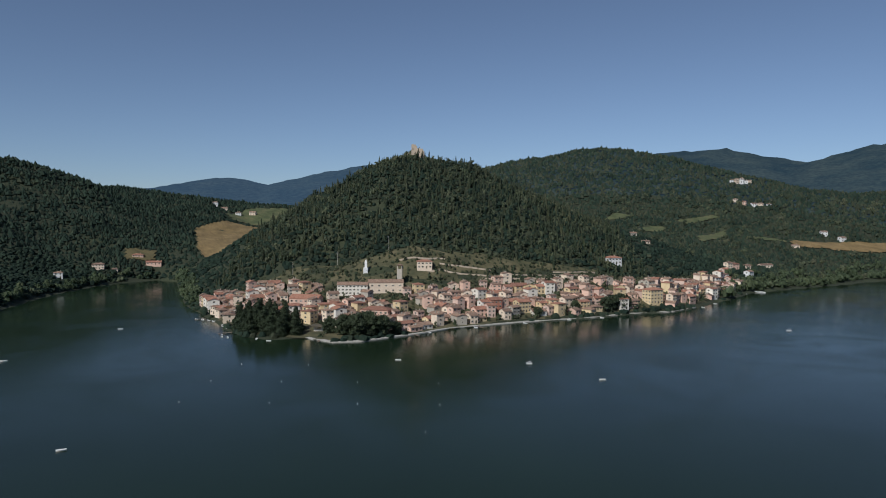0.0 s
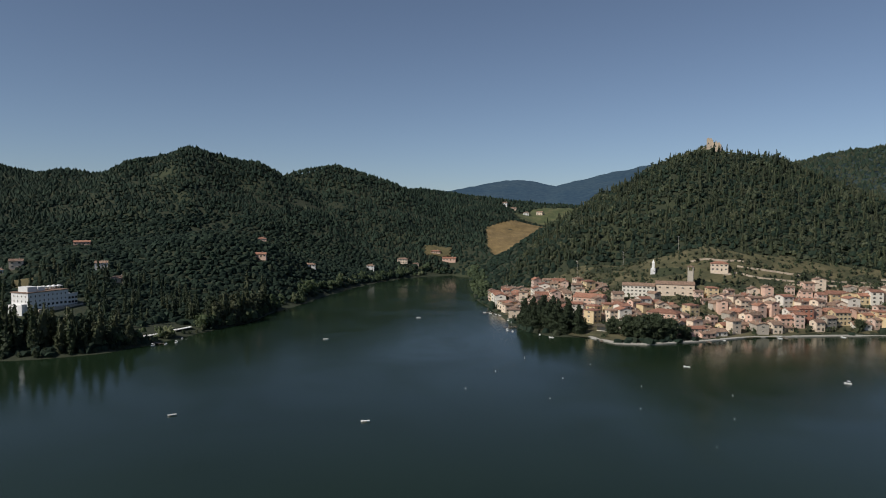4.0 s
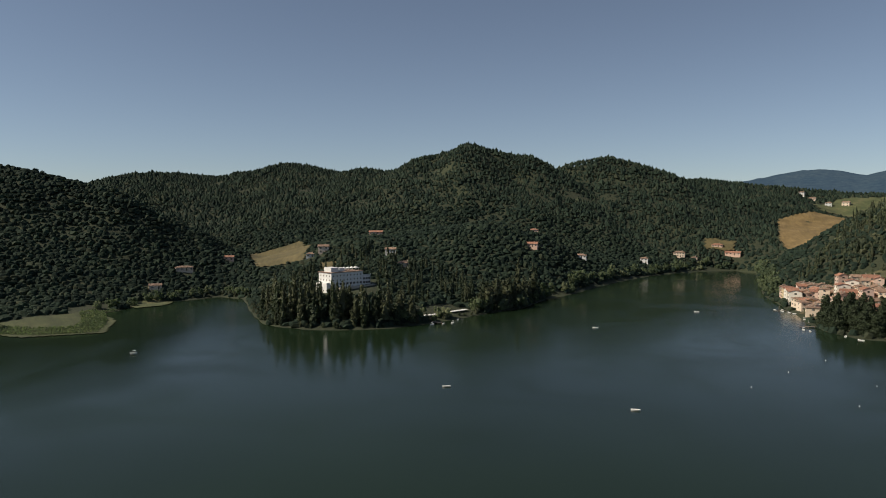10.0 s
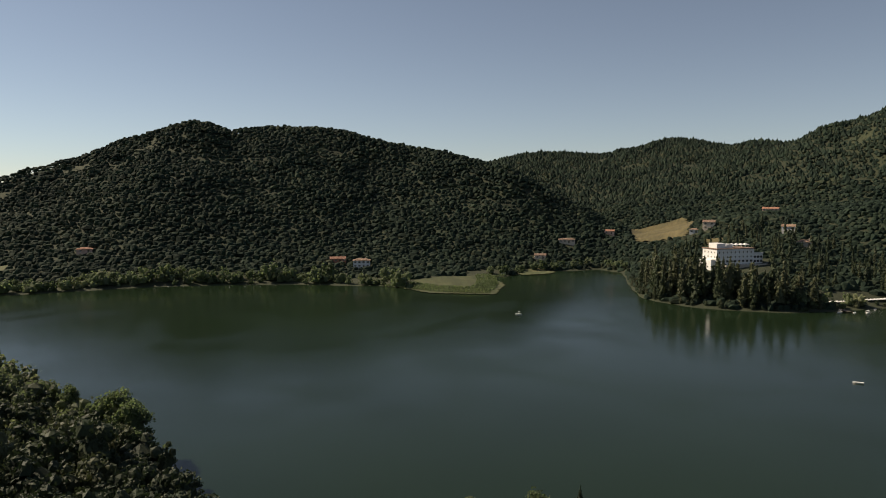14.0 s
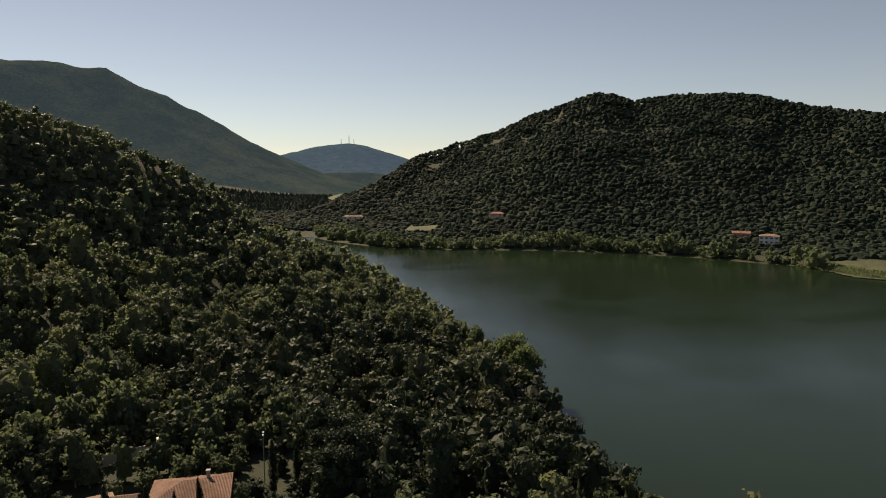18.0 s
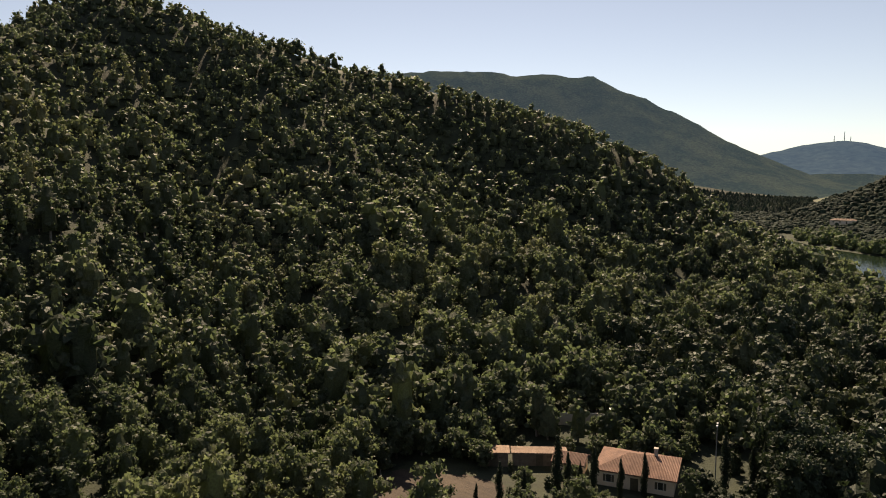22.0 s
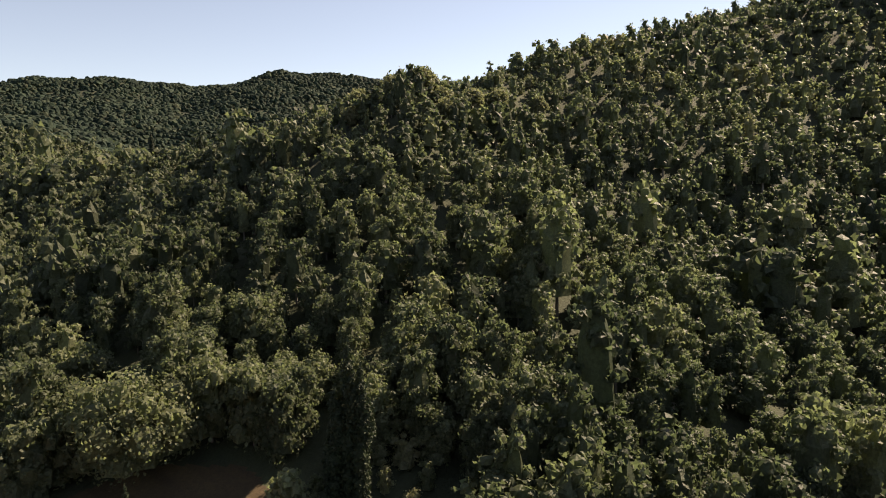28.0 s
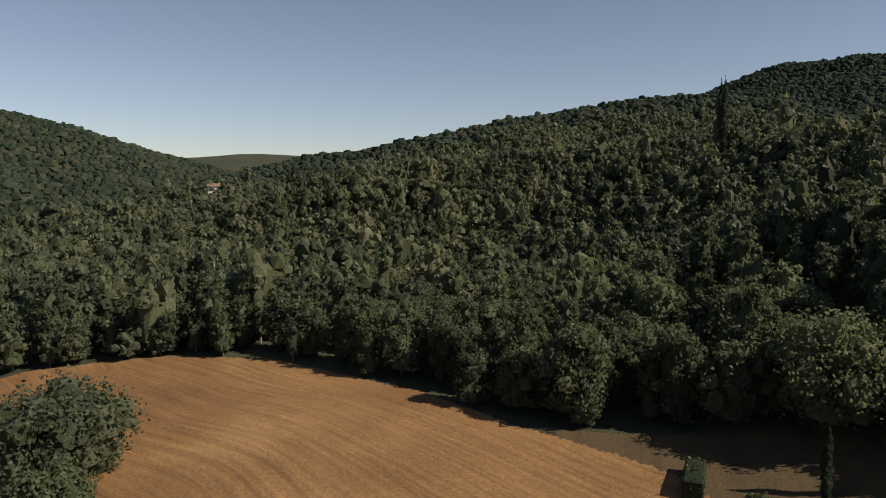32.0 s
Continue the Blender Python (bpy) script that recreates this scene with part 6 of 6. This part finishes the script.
p0 = parasol(-352, 335, 1.1, 1.0)
for k in range(1, 6):
    copy_thing(p0, pose(-352 + 0.4 * k, 335 + 3.6 * k, 1.1))
for k in range(6):
    copy_thing(p0, pose(-352.5, 361 + 2.6 * k, 1.1))
buoy_bm = bmesh.new()
bmesh.ops.create_icosphere(buoy_bm, subdivisions=2, radius=0.2)
box(buoy_bm, -0.05, 0.05, -0.05, 0.05, 0.3, 0.6)
BUOY = bpy.data.meshes.new("buoy")
buoy_bm.to_mesh(BUOY)
BUOY.materials.append(M_WHITE)
for k in range(22):
    q = new("buoy", BUOY)
    q.matrix_basis = pose(-548 + 9 * math.sin(k * 0.4), 50 - k * 11, 0.05) if k < 11 else pose(-120 + (k % 4) * 38 + 3 * math.sin(k), 190 + (k // 4) * 40, 0.05)
    tagged(q, "small white marker buoy on the water", "buoy", "marker buoys")


# ---- the woods ----
CX, CY = -15, 0
# THICKET and DARK lie in shade, which their trees' leaf colour stands in for
THICKET = [(-84, -44), (-100, -28), (-125, -10), (-150, -30), (-150, -57), (-126, -60), (-112, -50)]
DARK = [(-105, -41), (-126, -60), (-141, -88), (-166, -116), (-225, -102), (-232, -42), (-174, -5), (-125, -10)]
BIG = [(-95, -107), (-75, -140), (-110, -172), (-186, -166), (-285, -135), (-268, -80), (-226, -44), (-150, -57), (-134, -95)]
x, y = spots(-290, -70, -175, -40, 6.6, 25)
sd = shore_distance(x, y)
k = wooded(x, y, sd, 1.5) & in_poly(x, y, BIG) & ~in_poly(x, y, GROVE)
k &= ~in_poly(x, y, THICKET)
q = k & ~in_poly(x, y, DARK)
plant("slope_oaks", "large round oaks on the lower western slope", BUSH_V, x[q], y[q], 36, 0.85, 2.1, M_OAK)
# needle tones on these oaks deepen their own dark green for the shade
q = k & in_poly(x, y, DARK)
plant("dark_oaks", "large dark evergreen oaks above the shore, darkened further for shade", BUSH_V, x[q], y[q], 39, 0.9, 2.2, M_CONIFER, tone=0.05)
x, y = spots(-152, -82, -62, -8, 4.6, 29)
k = wooded(x, y, shore_distance(x, y), 1.5) & in_poly(x, y, THICKET) & ~in_poly(x, y, GROVE) & (np.hypot(x + 119, y + 52.5) > 2.5)
# lowest leaf tone here, in place of shade
plant("dark_thicket", "low evergreen thicket beside the villa, coloured dark for shade", BUSH_V, x[k], y[k], 40, 0.35, 0.9, M_CONIFER, sink=0.4, tone=0.0)
x, y = spots(-150, 140, -140, 140, 3.75, 21)
d, sd = np.hypot(x - CX, y - CY), shore_distance(x, y)
gap = np.random.default_rng(6).uniform(0, 1, x.shape) > 0.16
k = gap & wooded(x, y, sd, 1.5) & (d < 108) & (d > 34) & (np.hypot(x - 10.6, y + 45.5) > 3.4) & ~in_poly(x, y, BUSHY) & ~in_poly(x, y, FRINGE) & ~in_poly(x, y, GROVE) & ~in_poly(x, y, BIG) & ~in_poly(x, y, THICKET)
# tint lowered east of x = 30, standing in for shade there
plant("near_woods", "dense broadleaved oak wood in full summer leaf", NEAR_V, x[k], y[k], 31, 0.6, 1.45, M_OAK, emergent=0.12, trunks=0.16, tone=np.where(x[k] > 30, -0.22, 0.0))
n_near = k.sum()
x, y = spots(-560, 640, -640, 330, 4.7, 22)
mx, my = spots(-230, 200, -210, 210, 4.0, 28)
in_mid, far_mid = np.hypot(mx - CX, my - CY) < 200, np.hypot(x - CX, y - CY) >= 200
x, y = np.concatenate([mx[in_mid], x[far_mid]]), np.concatenate([my[in_mid], y[far_mid]])
d, sd = np.hypot(x - CX, y - CY), shore_distance(x, y)
k = wooded(x, y, sd, 1.5) & (d >= 108) & (d < 430) & ((d < 260) | (toward_lake(x, y) > -0.3))
k &= ~in_poly(x, y, GROVE) & ~in_poly(x, y, BIG) & ~in_poly(x, y, THICKET)
k &= ~((y > 60) & (x > -60) & (x < 100))
q = k & (d < 200)
# same lower tint in the east in place of shade
plant("hill_woods", "dense broadleaved wood covering the steep hillside", MID_V, x[q], y[q], 32, 0.6, 1.45, M_OAK, emergent=0.12, trunks=0.2, tone=np.where(x[q] > 30, -0.22, 0.0))
q = k & (d >= 200)
plant("upper_woods", "dense broadleaved wood on the upper hillside and ridges", OUTER_V, x[q], y[q], 35, 0.65, 1.45, M_OAK, emergent=0.1)
n_mid = k.sum()
far_x, far_y = spots(-1350, 1100, -1000, 1480, 5.6, 23)
x, y = spots(-990, 960, -960, 980, 4.6, 24)
near_half = np.hypot(far_x - CX, far_y - CY) >= 960
k = np.hypot(x - CX, y - CY) < 960
x, y = np.concatenate([x[k], far_x[near_half]]), np.concatenate([y[k], far_y[near_half]])
d, sd = np.hypot(x - CX, y - CY), shore_distance(x, y)
bearing = np.degrees(np.arctan2(-(x - CX), y - CY)) % 360
k = wooded(x, y, sd, 1.5) & (d >= 430) & (d < 1420) & ((bearing < 290) | (bearing > 325))
lot = np.random.default_rng(5).uniform(0, 1, x.shape)
k &= ~((sd < 24) & ((x < -500) & (y < 200) | (x > 330)))
k[k] &= (toward_lake(x[k], y[k]) > -0.3) | (lot[k] < 0.5)
k &= ~(in_poly(x, y, EAST_VALLEY) & (lot > 0.7)) & ~((np.hypot(x + 46, y - 915) < 330) & (lot > 0.6)) & ~(in_poly(x, y, HILL_CLEARING) & (lot > 0.45))
# the far plantings wear M_FARWOOD, whose leaf colour holds the haze
q = k & (d < 960)
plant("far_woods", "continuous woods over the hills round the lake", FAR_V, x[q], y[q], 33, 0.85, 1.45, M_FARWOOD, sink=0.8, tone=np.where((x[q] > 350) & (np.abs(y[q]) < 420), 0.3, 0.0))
# tone raised in the east, partly for the haze over the valley
q = k & (d >= 960)
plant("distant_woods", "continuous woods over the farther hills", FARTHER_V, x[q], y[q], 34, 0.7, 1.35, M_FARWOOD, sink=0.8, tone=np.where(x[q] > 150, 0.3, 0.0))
x, y = spots(-60, 1150, 1180, 2150, 8.5, 26)
d = np.hypot(x - CX, y - CY)
k = (d >= 1420) & (d < 2250) & (toward_lake(x, y) > -0.12) & (np.random.default_rng(15).uniform(0, 1, x.shape) < 0.85)
for hx, hy, rad in HOUSE_SPOTS:
    k &= np.hypot(x - hx, y - hy) > rad + 4
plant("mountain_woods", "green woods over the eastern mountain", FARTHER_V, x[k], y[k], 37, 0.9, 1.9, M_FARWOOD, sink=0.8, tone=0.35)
x, y = spots(300, 900, 900, 1420, 13, 27)
k = wooded(x, y, shore_distance(x, y), 3) & (waves(x, y, 90, 33) > 0.0)
plant("valley_trees", "pale and mid-green hedgerow trees in the eastern valley", WILLOW_V, x[k], y[k], 38, 0.5, 1.3, M_OAK, tone=-0.05)
print("trees", n_near, n_mid, k.sum())
